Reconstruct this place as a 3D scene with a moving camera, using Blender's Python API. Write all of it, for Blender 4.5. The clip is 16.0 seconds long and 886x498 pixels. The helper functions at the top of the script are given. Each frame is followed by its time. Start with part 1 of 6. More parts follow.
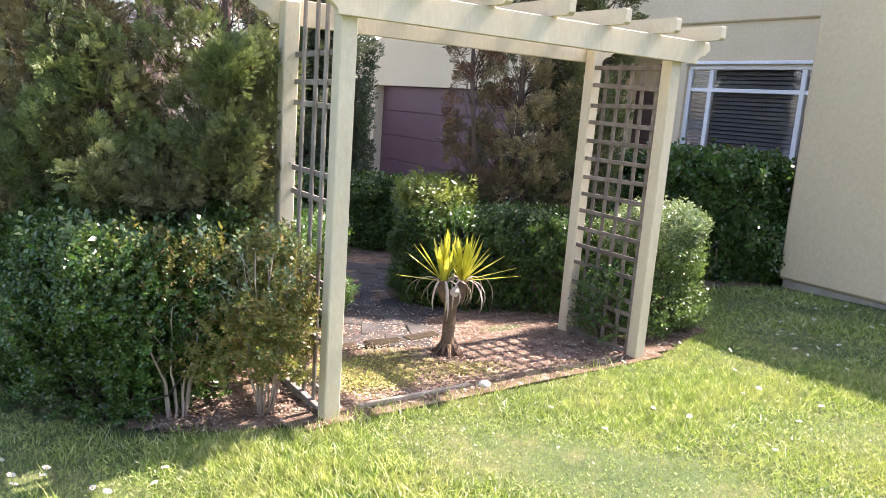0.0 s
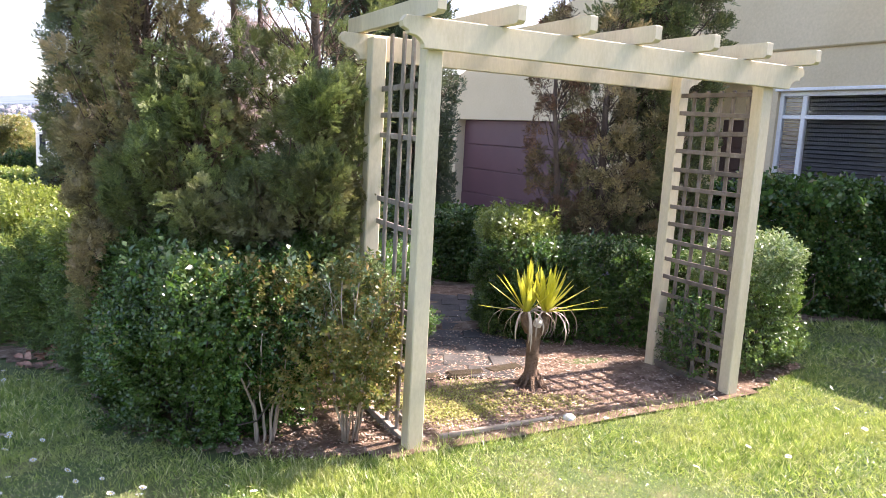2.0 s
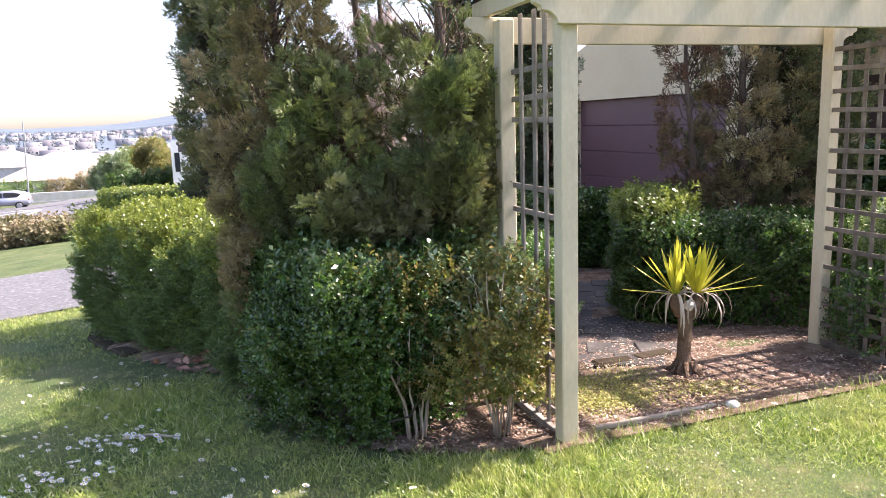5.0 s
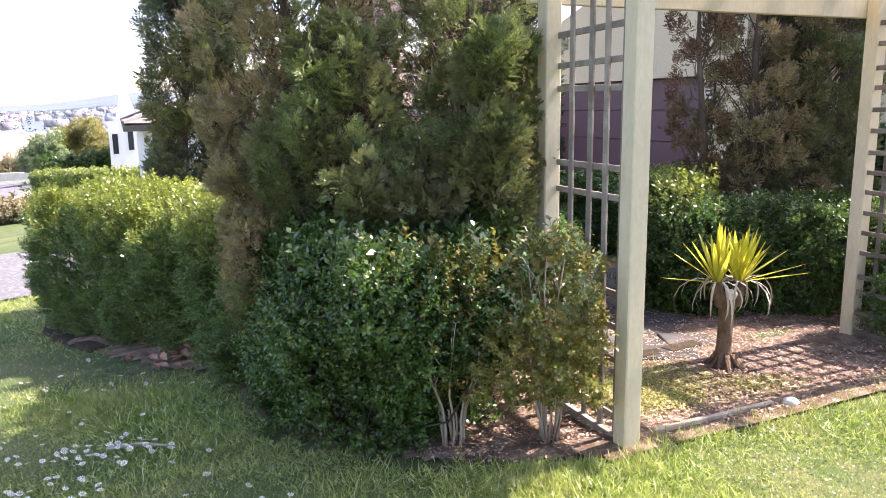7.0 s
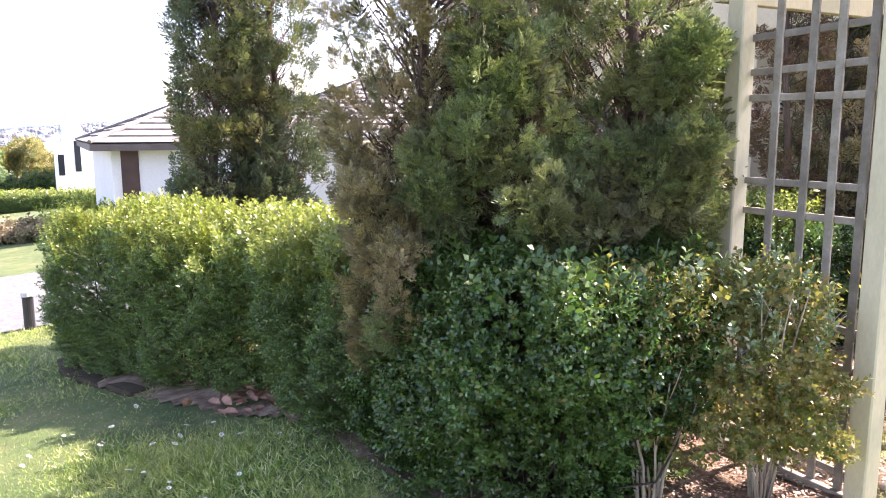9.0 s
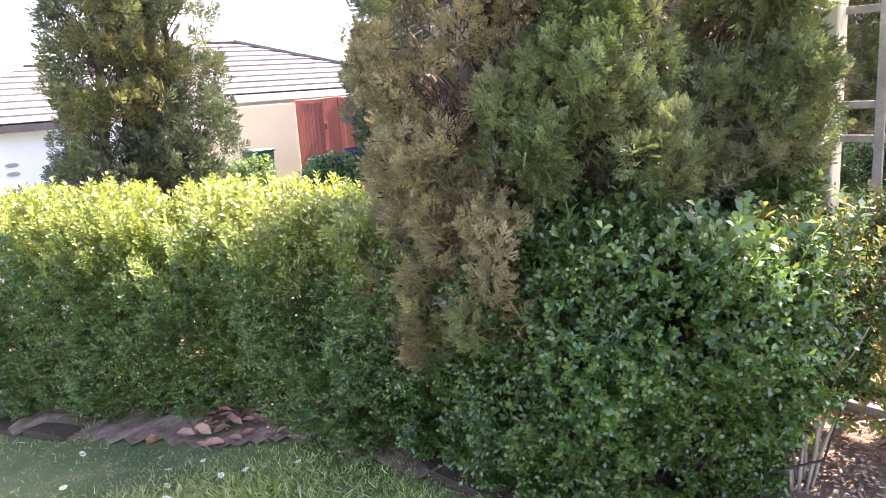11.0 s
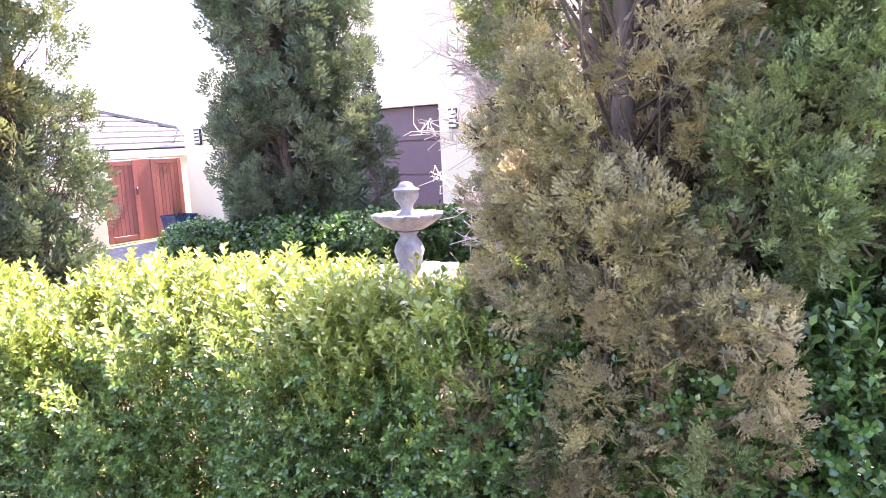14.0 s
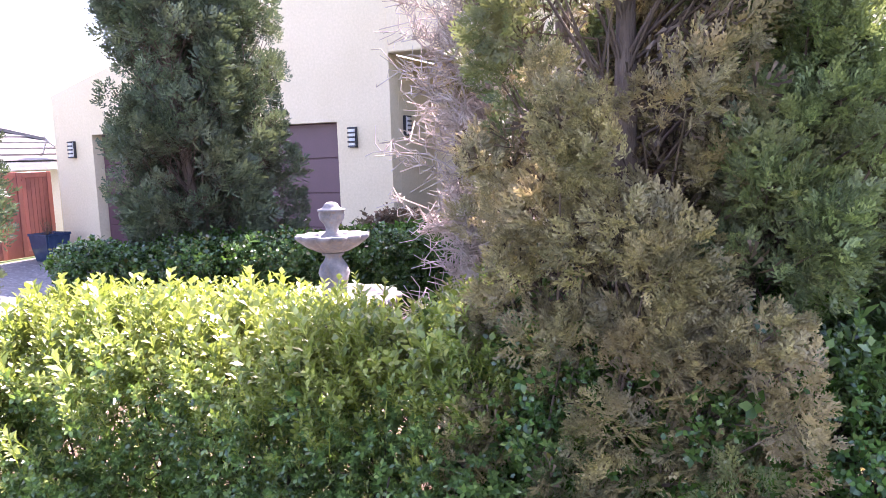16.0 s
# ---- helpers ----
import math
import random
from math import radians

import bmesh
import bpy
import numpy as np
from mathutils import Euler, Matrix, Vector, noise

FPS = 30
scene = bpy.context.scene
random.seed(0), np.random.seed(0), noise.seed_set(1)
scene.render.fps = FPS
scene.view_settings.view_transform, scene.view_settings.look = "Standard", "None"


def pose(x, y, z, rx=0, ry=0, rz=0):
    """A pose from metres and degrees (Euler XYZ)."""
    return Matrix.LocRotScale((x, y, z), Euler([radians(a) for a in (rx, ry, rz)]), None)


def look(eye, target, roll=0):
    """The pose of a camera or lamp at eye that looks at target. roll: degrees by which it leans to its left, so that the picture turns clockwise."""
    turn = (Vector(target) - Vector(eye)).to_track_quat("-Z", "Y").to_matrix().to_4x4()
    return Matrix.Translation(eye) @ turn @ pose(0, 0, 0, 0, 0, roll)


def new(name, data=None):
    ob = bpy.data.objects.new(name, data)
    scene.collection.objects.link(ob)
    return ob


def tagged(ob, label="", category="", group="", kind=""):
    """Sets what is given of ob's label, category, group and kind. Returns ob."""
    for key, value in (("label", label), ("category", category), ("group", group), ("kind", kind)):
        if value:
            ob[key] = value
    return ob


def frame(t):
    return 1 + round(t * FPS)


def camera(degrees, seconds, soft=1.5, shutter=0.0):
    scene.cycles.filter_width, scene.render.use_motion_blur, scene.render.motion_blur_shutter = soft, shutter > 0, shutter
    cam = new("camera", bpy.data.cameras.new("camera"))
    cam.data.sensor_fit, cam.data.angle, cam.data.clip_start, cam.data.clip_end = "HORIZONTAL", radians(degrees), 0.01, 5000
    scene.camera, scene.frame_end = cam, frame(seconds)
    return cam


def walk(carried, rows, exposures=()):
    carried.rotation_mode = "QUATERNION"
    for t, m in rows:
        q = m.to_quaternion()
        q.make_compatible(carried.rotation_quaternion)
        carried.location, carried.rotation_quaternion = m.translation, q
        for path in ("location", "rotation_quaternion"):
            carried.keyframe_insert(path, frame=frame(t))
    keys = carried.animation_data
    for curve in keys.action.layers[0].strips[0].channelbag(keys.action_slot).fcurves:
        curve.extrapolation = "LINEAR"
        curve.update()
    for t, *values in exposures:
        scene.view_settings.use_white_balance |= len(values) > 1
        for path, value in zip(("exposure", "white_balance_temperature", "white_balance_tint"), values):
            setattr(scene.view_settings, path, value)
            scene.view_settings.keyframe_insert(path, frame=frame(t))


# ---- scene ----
cam = camera(61.6, 16.0, soft=0.6)
PATH = [
    (0, (0.115, -0.059, 1.705), (1.217, 1.566, 1.322), 4.2),
    (0.5, (0.115, -0.053, 1.701), (1.196, 1.577, 1.283), 4.0),
    (1, (0.109, -0.057, 1.678), (1.147, 1.602, 1.264), 4.0),
    (1.5, (0.103, -0.058, 1.636), (1.1, 1.645, 1.307), 2.2),
    (2, (0.099, -0.056, 1.686), (1.018, 1.694, 1.377), 3.2),
    (2.5, (0.103, -0.082, 1.694), (0.882, 1.735, 1.387), 2.3),
    (3, (0.103, -0.074, 1.692), (0.756, 1.787, 1.359), 2.4),
    (3.5, (0.102, -0.067, 1.694), (0.608, 1.831, 1.317), -0.6),
    (4, (0.097, -0.034, 1.681), (0.647, 1.856, 1.328), -2.0),
    (4.2, (0.093, 0.002, 1.671), (0.663, 1.892, 1.351), -1.7),
    (6.3, (-0.11, 0.351, 1.625), (0.606, 2.178, 1.244), -2.8),
    (6.5, (-0.121, 0.437, 1.609), (0.582, 2.274, 1.247), -0.1),
    (7, (-0.283, 0.695, 1.572), (0.488, 2.502, 1.197), -0.9),
    (7.5, (-0.5, 0.916, 1.562), (0.278, 2.694, 1.079), -1.8),
    (8, (-0.605, 1.214, 1.519), (0.168, 3.025, 1.17), -1.2),
    (8.5, (-0.834, 1.41, 1.497), (0.039, 3.179, 1.168), -1.6),
    (9, (-1.03, 1.625, 1.508), (-0.115, 3.376, 1.197), -0.2),
    (9.5, (-1.07, 1.954, 1.457), (-0.086, 3.681, 1.232), -0.5),
    (10, (-1.287, 2.184, 1.465), (-0.115, 3.779, 1.182), -2.7),
    (10.2, (-1.354, 2.289, 1.486), (-0.189, 3.881, 1.157), -2.7),
    (12.3, (-1.492, 3.375, 1.402), (0.036, 4.594, 0.977), -2.7),
    (12.5, (-1.425, 3.463, 1.39), (0.145, 4.653, 1.04), -2.0),
    (13, (-1.488, 3.703, 1.405), (0.165, 4.767, 1.038), -4.4),
    (13.5, (-1.583, 4.009, 1.435), (0.155, 4.919, 1.049), -1.8),
    (14, (-1.527, 4.204, 1.44), (0.123, 5.296, 1.149), -3.0),
    (14.5, (-1.507, 4.383, 1.443), (0.217, 5.358, 1.165), -3.3),
    (15, (-1.632, 4.558, 1.468), (0.122, 5.483, 1.21), -1.8),
    (15.5, (-1.649, 4.578, 1.464), (0.119, 5.485, 1.229), -0.6),
    (16, (-1.629, 4.56, 1.466), (0.184, 5.366, 1.211), -1.8),
]
EXPOSURES = [(0.0, 1.97, 6750, 27), (2.0, 1.92, 6750, 27), (4.0, 1.58, 6700, 27), (6.5, 1.82, 6750, 29), (9.0, 2.28, 6800, 32), (10.0, 2.45, 6950, 34), (12.3, 3.5, 6700, 41), (13.2, 3.6, 6550, 42), (16.0, 2.9, 6350, 42)]
walk(cam, [(t, look(eye, target, roll)) for t, eye, target, roll in PATH], EXPOSURES)

# ---- world and sun ----
SUN_VEC = Vector((0.86, -0.035, 1.0)).normalized()
world = bpy.data.worlds.new("sky_world")
scene.world = world
world.use_nodes = True
wnt = world.node_tree
sky = wnt.nodes.new("ShaderNodeTexSky")
sky.sky_type = "NISHITA"
sky.sun_disc = False
sky.sun_elevation = math.asin(SUN_VEC.z)
sky.sun_rotation = math.atan2(SUN_VEC.x, SUN_VEC.y)
sky.dust_density = 1.8
sky.air_density = 1.0
wbg = wnt.nodes["Background"]
wbg.inputs["Strength"].default_value = 0.15
wnt.links.new(sky.outputs["Color"], wbg.inputs["Color"])
sun_data = bpy.data.lights.new("sun", "SUN")
sun_data.energy = 5.0
sun_data.angle = radians(0.55)
sun_data.color = (1.0, 0.95, 0.86)
sun = new("sun", sun_data)
sun.matrix_world = look(SUN_VEC * 60, (0, 0, 0))

# ---- small helpers ----
RNG = np.random.default_rng(7)


def ground_z(x, y):
    """Height of the ground: level round the pergola, falling to the street."""
    x, y = np.asarray(x, float), np.asarray(y, float)
    zx = np.where(x < 1.75, 0.08 * (x - 1.75), 0.015 * (np.minimum(x, 12) - 1.75))
    zx = np.maximum(zx, -1.5)
    zy = np.where(y < 7, -0.04 * (y - 3.3), -0.148 - 0.048 * (y - 7))
    zy = np.where(y < 3.3, zy * 0.5, zy)
    zy = np.clip(zy, -6.0, 0.4)
    w = np.clip((x - 1.5) / 3.0, 0, 1) * np.clip((40 - y) / 15, 0, 1)
    return zx + (1 - w) * zy + w * np.maximum(zy, -0.5)


def gz(x, y):
    return float(ground_z(x, y))


def inside(poly, x, y):
    x, y = np.asarray(x, float), np.asarray(y, float)
    hit = np.zeros(x.shape, bool)
    n = len(poly)
    for i in range(n):
        (xa, ya), (xb, yb) = poly[i], poly[(i + 1) % n]
        cross = ((ya > y) != (yb > y)) & (x < (xb - xa) * (y - ya) / (yb - ya + 1e-12) + xa)
        hit ^= cross
    return hit


def mesh_np(name, verts, faces):
    """A mesh from an array of vertices and an array of faces that all have the same number of corners."""
    me = bpy.data.meshes.new(name)
    verts, faces = np.asarray(verts, np.float32), np.asarray(faces, np.int32)
    k, c = faces.shape
    me.vertices.add(len(verts))
    me.vertices.foreach_set("co", verts.ravel())
    me.loops.add(k * c)
    me.loops.foreach_set("vertex_index", faces.ravel())
    me.polygons.add(k)
    me.polygons.foreach_set("loop_start", np.arange(0, k * c, c, dtype=np.int32))
    me.update(calc_edges=True)
    me.validate()
    return me


def part(name, geo, material, parent=None, label="", smooth=False):
    """Link a bmesh or a mesh as one object, under a thing or a part where one is given."""
    if isinstance(geo, bmesh.types.BMesh):
        me = bpy.data.meshes.new(name)
        geo.to_mesh(me)
        geo.free()
    else:
        me = geo
    if material is not None and not me.materials:
        me.materials.append(material)
    if smooth:
        me.polygons.foreach_set("use_smooth", np.ones(len(me.polygons), bool))
    ob = new(name, me)
    if parent is not None:
        ob.parent = parent
        ob.matrix_parent_inverse = parent.matrix_basis.inverted()
    if label:
        ob["label"] = label
    return ob


def thing(name, loc, label, category, group="", kind="", rz=0.0):
    ob = new(name)
    ob.empty_display_size = 0.1
    ob.matrix_basis = pose(*loc, 0, 0, rz)
    return tagged(ob, label, category, group, kind)


def box(x0, x1, y0, y1, z0, z1, bevel=0.004, bm=None):
    own = bm if bm is not None else bmesh.new()
    res = bmesh.ops.create_cube(own, size=1.0)
    vs = res["verts"]
    for v in vs:
        v.co = Vector(((x0 + x1) / 2 + v.co.x * (x1 - x0), (y0 + y1) / 2 + v.co.y * (y1 - y0), (z0 + z1) / 2 + v.co.z * (z1 - z0)))
    if bevel > 0:
        es = list({e for v in vs for e in v.link_edges})
        bmesh.ops.bevel(own, geom=es, offset=bevel, segments=1, affect="EDGES", profile=0.5)
    return own


def lathe(profile, seg=32, lobes=0, depth=0.0, lo=0.0, hi=9.0, centre=(0, 0, 0), bm=None):
    """A turned solid from (radius, z) pairs; between lo and hi its rim is scalloped."""
    own = bm if bm is not None else bmesh.new()
    rings = []
    for r, z in profile:
        ring = []
        for i in range(seg):
            a = 2 * math.pi * i / seg
            f = 1.0
            if lobes and lo <= z <= hi:
                f = 1.0 - depth * (1 - abs(math.sin(a * lobes / 2)))
            ring.append(own.verts.new((centre[0] + r * f * math.cos(a), centre[1] + r * f * math.sin(a), centre[2] + z)))
        rings.append(ring)
    for a, b in zip(rings, rings[1:]):
        for i in range(seg):
            j = (i + 1) % seg
            own.faces.new((a[i], a[j], b[j], b[i]))
    own.faces.new(list(reversed(rings[0])))
    own.faces.new(rings[-1])
    return own


def tube(points, radii, sides=6, bm=None):
    """A tapering tube along points."""
    own = bm if bm is not None else bmesh.new()
    rings = []
    for i, p in enumerate(points):
        p = Vector(p)
        d = (Vector(points[min(i + 1, len(points) - 1)]) - Vector(points[max(i - 1, 0)])).normalized()
        u = d.orthogonal().normalized()
        v = d.cross(u)
        rings.append([own.verts.new(p + float(radii[i]) * (math.cos(2 * math.pi * k / sides) * u + math.sin(2 * math.pi * k / sides) * v)) for k in range(sides)])
    for a, b in zip(rings, rings[1:]):
        best = min(range(sides), key=lambda s: (a[0].co - b[s].co).length)
        for k in range(sides):
            own.faces.new((a[k], a[(k + 1) % sides], b[(k + 1 + best) % sides], b[(k + best) % sides]))
    own.faces.new(list(reversed(rings[0])))
    own.faces.new(rings[-1])
    return own


def twigs_np(starts, ends, r0, r1, bend=0.1, rng=RNG):
    """Many thin three-sided twigs with one knee each, as arrays."""
    k = len(starts)
    mid = (starts + ends) / 2 + rng.normal(0, 1, (k, 3)) * (np.linalg.norm(ends - starts, axis=1, keepdims=True) * bend)
    d = ends - starts
    d /= np.linalg.norm(d, axis=1, keepdims=True) + 1e-9
    ref = np.where(np.abs(d[:, 2:3]) > 0.8, [[1.0, 0, 0]], [[0, 0, 1.0]])
    u = np.cross(d, ref)
    u /= np.linalg.norm(u, axis=1, keepdims=True) + 1e-9
    v = np.cross(d, u)
    vs = np.empty((k, 9, 3))
    for ring, (c, r) in enumerate(((starts, r0), (mid, (r0 + r1) / 2), (ends, r1))):
        for s in range(3):
            a = 2 * math.pi * s / 3
            vs[:, ring * 3 + s] = c + r * (math.cos(a) * u + math.sin(a) * v)
    f = []
    for ring in (0, 1):
        for s in range(3):
            f.append((ring * 3 + s, ring * 3 + (s + 1) % 3, ring * 3 + 3 + (s + 1) % 3, ring * 3 + 3 + s))
    f = np.array(f)
    faces = (f[None] + (np.arange(k) * 9)[:, None, None]).reshape(-1, 4)
    return vs.reshape(-1, 3), faces


def join_np(chunks):
    vs, fs, n = [], [], 0
    for v, f in chunks:
        vs.append(v)
        fs.append(f + n)
        n += len(v)
    return np.concatenate(vs), np.concatenate(fs)


def frames_from(direction, spin):
    """Rotation matrices whose z axis is the direction, turned by spin about it."""
    z = direction / (np.linalg.norm(direction, axis=1, keepdims=True) + 1e-9)
    ref = np.where(np.abs(z[:, 2:3]) > 0.9, [[1.0, 0, 0]], [[0, 0, 1.0]])
    x = np.cross(ref, z)
    x /= np.linalg.norm(x, axis=1, keepdims=True) + 1e-9
    y = np.cross(z, x)
    c, s = np.cos(spin)[:, None], np.sin(spin)[:, None]
    return np.stack((c * x + s * y, -s * x + c * y, z), axis=2)


def strew(tv, tf, places, direction, spin, size):
    """Copies of a small template at many places, as one pair of arrays."""
    m = frames_from(direction, spin) * size[:, None, None]
    vs = np.einsum("kij,nj->kni", m, tv) + places[:, None]
    faces = (tf[None] + (np.arange(len(places)) * len(tv))[:, None, None]).reshape(-1, tf.shape[1])
    return vs.reshape(-1, 3), faces


def strew_flat(tv, tf, places, direction, normal, size):
    """Copies of a flat template whose face looks along the normal."""
    z = direction / (np.linalg.norm(direction, axis=1, keepdims=True) + 1e-9)
    x = np.cross(normal, z)
    x /= np.linalg.norm(x, axis=1, keepdims=True) + 1e-9
    m = np.stack((x, np.cross(z, x), z), axis=2) * size[:, None, None]
    vs = np.einsum("kij,nj->kni", m, tv) + places[:, None]
    faces = (tf[None] + (np.arange(len(places)) * len(tv))[:, None, None]).reshape(-1, tf.shape[1])
    return vs.reshape(-1, 3), faces


def leaf_quads(base, along, side, length, width, fold):
    """One leaf of two quads folded on its midrib."""
    base, along, side = np.array(base, float), np.array(along, float), np.array(side, float)
    along /= np.linalg.norm(along)
    side /= np.linalg.norm(side)
    nrm = np.cross(along, side)
    mid = lambda f, w: base + along * length * f + side * w * width + nrm * abs(w) * fold * width
    return [base, mid(0.35, 0.5), mid(0.72, 0.4), base + along * length - nrm * 0.12 * length, mid(0.72, -0.4), mid(0.35, -0.5)], [(0, 1, 2, 3), (0, 3, 4, 5)]


def sprig_template(pairs=5, length=1.0, leaf=0.30, width=0.16, lift=0.75, simple=False):
    """An upright shoot with crossed pairs of oval leaves and a thin stem."""
    vs, fs = [], []
    for i in range(pairs):
        f = 0.12 + 0.8 * i / (pairs - 1)
        for s in (0, 1):
            a = math.pi * s + (math.pi / 2) * (i % 2) + 0.35 * i
            out = np.array((math.cos(a), math.sin(a), 0))
            al = out + np.array((0, 0, lift + 0.35 * i / pairs))
            sd = np.array((-math.sin(a), math.cos(a), 0))
            v, q = leaf_quads((0, 0, f * length), al, sd, leaf * (1.0 - 0.35 * (i == pairs - 1)), width, 0.25)
            if simple:
                v, q = [v[0], (v[1] + v[2]) / 2, v[3], (v[4] + v[5]) / 2], [(0, 1, 2, 3)]
            fs += [tuple(c + len(vs) for c in face) for face in q]
            vs += v
    n = len(vs)
    w = 0.012
    vs += [np.array(p, float) for p in ((-w, 0, -0.25), (w, 0, -0.25), (w, 0, 0.95), (-w, 0, 0.95))]
    fs.append((n, n + 1, n + 2, n + 3))
    return np.array(vs), np.array(fs)


def fan_template(seed, arms=8, beads=2, width=0.075):
    """A flat lacy spray of scale foliage with a rounded outline: curved arms from a midrib, set with overlapping scales."""
    r = np.random.default_rng(seed)
    vs, fs = [], []

    def scale(b, a, ln, w):
        d, sd = np.array((math.sin(a), 0, math.cos(a))), np.array((math.cos(a), 0, -math.sin(a)))
        n = len(vs)
        tip = b + d * ln
        lift = lambda: np.array((0, r.uniform(-0.05, 0.03), 0))
        vs.extend([b, tip + sd * w + lift(), tip - sd * w * 0.8 - d * ln * r.uniform(0, 0.3) + lift()])
        fs.append((n, n + 1, n + 2))
        return tip

    for i in range(arms):
        f = i / (arms - 1)
        p = np.array((0.03 * math.sin(5 * f + seed), 0.14 * f * f, 0.05 + 0.58 * f))
        side = (1 if i % 2 else -1) * (1.15 * (1 - f) + 0.12)
        ln = (0.52 - 0.20 * f) * r.uniform(0.8, 1.15)
        for k in range(beads):
            a = side * (1.0 - 0.4 * k / beads) + r.normal(0, 0.15)
            q = scale(p, a, ln / beads * 1.4, width * (1.15 - 0.2 * k))
            if beads > 2:
                scale(p, a + r.choice((-0.7, 0.7)), ln / beads * 0.95, width * 0.8)
            p = p + (q - p) * 0.7 + np.array((0, 0.03 * k, 0))
    return np.array(vs), np.array(fs)


def plume_template(seed, fans, arms, beads, width, fan_size):
    """A puff of overlapping fans round an upright core, one unit long, its fans facing outwards and curling up."""
    r = np.random.default_rng(seed)
    kinds = [fan_template(seed * 7 + k, arms, beads, width) for k in range(3)]
    chunks = []
    for i in range(fans):
        a = (i + 0.5) / fans
        az = i * 2.39996 + r.normal(0, 0.3)
        off = np.array((math.cos(az), math.sin(az), 0))
        rad = 0.42 * math.sin(math.pi * min(1, 0.16 + 0.84 * a)) ** 0.7 * r.uniform(0.75, 1.15)
        base = np.array((0, 0, -0.45 + 0.7 * a)) + off * rad * 0.75
        way = np.array((0, 0, 0.7 + 0.4 * a)) + off * (0.7 - 0.4 * a) + r.normal(0, 0.25, 3)
        nrm = off + np.array((0, 0, -0.35 + 0.5 * a)) + r.normal(0, 0.4, 3)
        if i % 3 == 0:
            nrm = np.cross(off, (0, 0, 1.0)) + 0.4 * off + r.normal(0, 0.3, 3)
        tv, tf = kinds[i % 3]
        chunks.append(strew_flat(tv, tf, base[None], way[None], nrm[None], np.array([fan_size * r.uniform(0.75, 1.2)])))
    return join_np(chunks)


PLUMES = [plume_template(k, 30, 9, 3, 0.055, 0.40) for k in (1, 2, 3, 4, 5)]
PLUMES_LO = [plume_template(k, 24, 7, 2, 0.085, 0.45) for k in (6, 7, 8)]
DEAD_FAN = fan_template(5, 7, 2, 0.05)
SPRIG_V, SPRIG_F = sprig_template(pairs=5, leaf=0.30, width=0.15, simple=True)
SHOOT_V, SHOOT_F = sprig_template(pairs=7, leaf=0.24, width=0.11, lift=0.9, simple=True)
SPRIG_LO_V, SPRIG_LO_F = sprig_template(pairs=4, leaf=0.42, width=0.24, simple=True)


def value_noise(p, scale, seed=0):
    """Smooth noise by a sum of sines, for shaping."""
    r = np.random.default_rng(seed)
    out = np.zeros(len(p))
    for _ in range(7):
        k = r.normal(0, 1, 3)
        k *= scale * r.uniform(0.6, 1.6) / np.linalg.norm(k)
        out += np.sin(p @ k + r.uniform(0, 6.28))
    return out / 7 ** 0.5 / 0.75


# ---- materials ----
def nodes_of(name):
    m = bpy.data.materials.new(name)
    m.use_nodes = True
    nt = m.node_tree
    return m, nt, nt.nodes["Principled BSDF"], nt.nodes["Material Output"]


def add(nt, kind, **inputs):
    n = nt.nodes.new(kind)
    for key, val in inputs.items():
        n.inputs[key.replace("_", " ")].default_value = val
    return n


def ramp(nt, fac, stops):
    r = nt.nodes.new("ShaderNodeValToRGB")
    while len(r.color_ramp.elements) < len(stops):
        r.color_ramp.elements.new(0.5)
    for el, (p, c) in zip(r.color_ramp.elements, stops):
        el.position, el.color = p, (*c, 1)
    nt.links.new(fac, r.inputs["Fac"])
    return r.outputs["Color"]


def coords(nt, scale=(1, 1, 1)):
    tc = nt.nodes.new("ShaderNodeNewGeometry")
    mp = nt.nodes.new("ShaderNodeMapping")
    mp.inputs["Scale"].default_value = scale
    nt.links.new(tc.outputs["Position"], mp.inputs["Vector"])
    return mp.outputs["Vector"]


def noise_fac(nt, vec, scale, detail=5.0, rough=0.6):
    n = add(nt, "ShaderNodeTexNoise", Scale=scale, Detail=detail, Roughness=rough)
    nt.links.new(vec, n.inputs["Vector"])
    return n.outputs["Fac"]


def mixed(nt, fac, a, b, mode="MIX"):
    n = nt.nodes.new("ShaderNodeMix")
    n.data_type, n.blend_type = "RGBA", mode
    for sock, val in ((n.inputs["Factor"], fac), (n.inputs["A"], a), (n.inputs["B"], b)):
        if isinstance(val, (int, float)):
            sock.default_value = val
        elif isinstance(val, tuple):
            sock.default_value = (*val, 1)
        else:
            nt.links.new(val, sock)
    return n.outputs["Result"]


def bumped(nt, bsdf, fac, strength, distance):
    b = add(nt, "ShaderNodeBump", Strength=strength, Distance=distance)
    nt.links.new(fac, b.inputs["Height"])
    nt.links.new(b.outputs["Normal"], bsdf.inputs["Normal"])


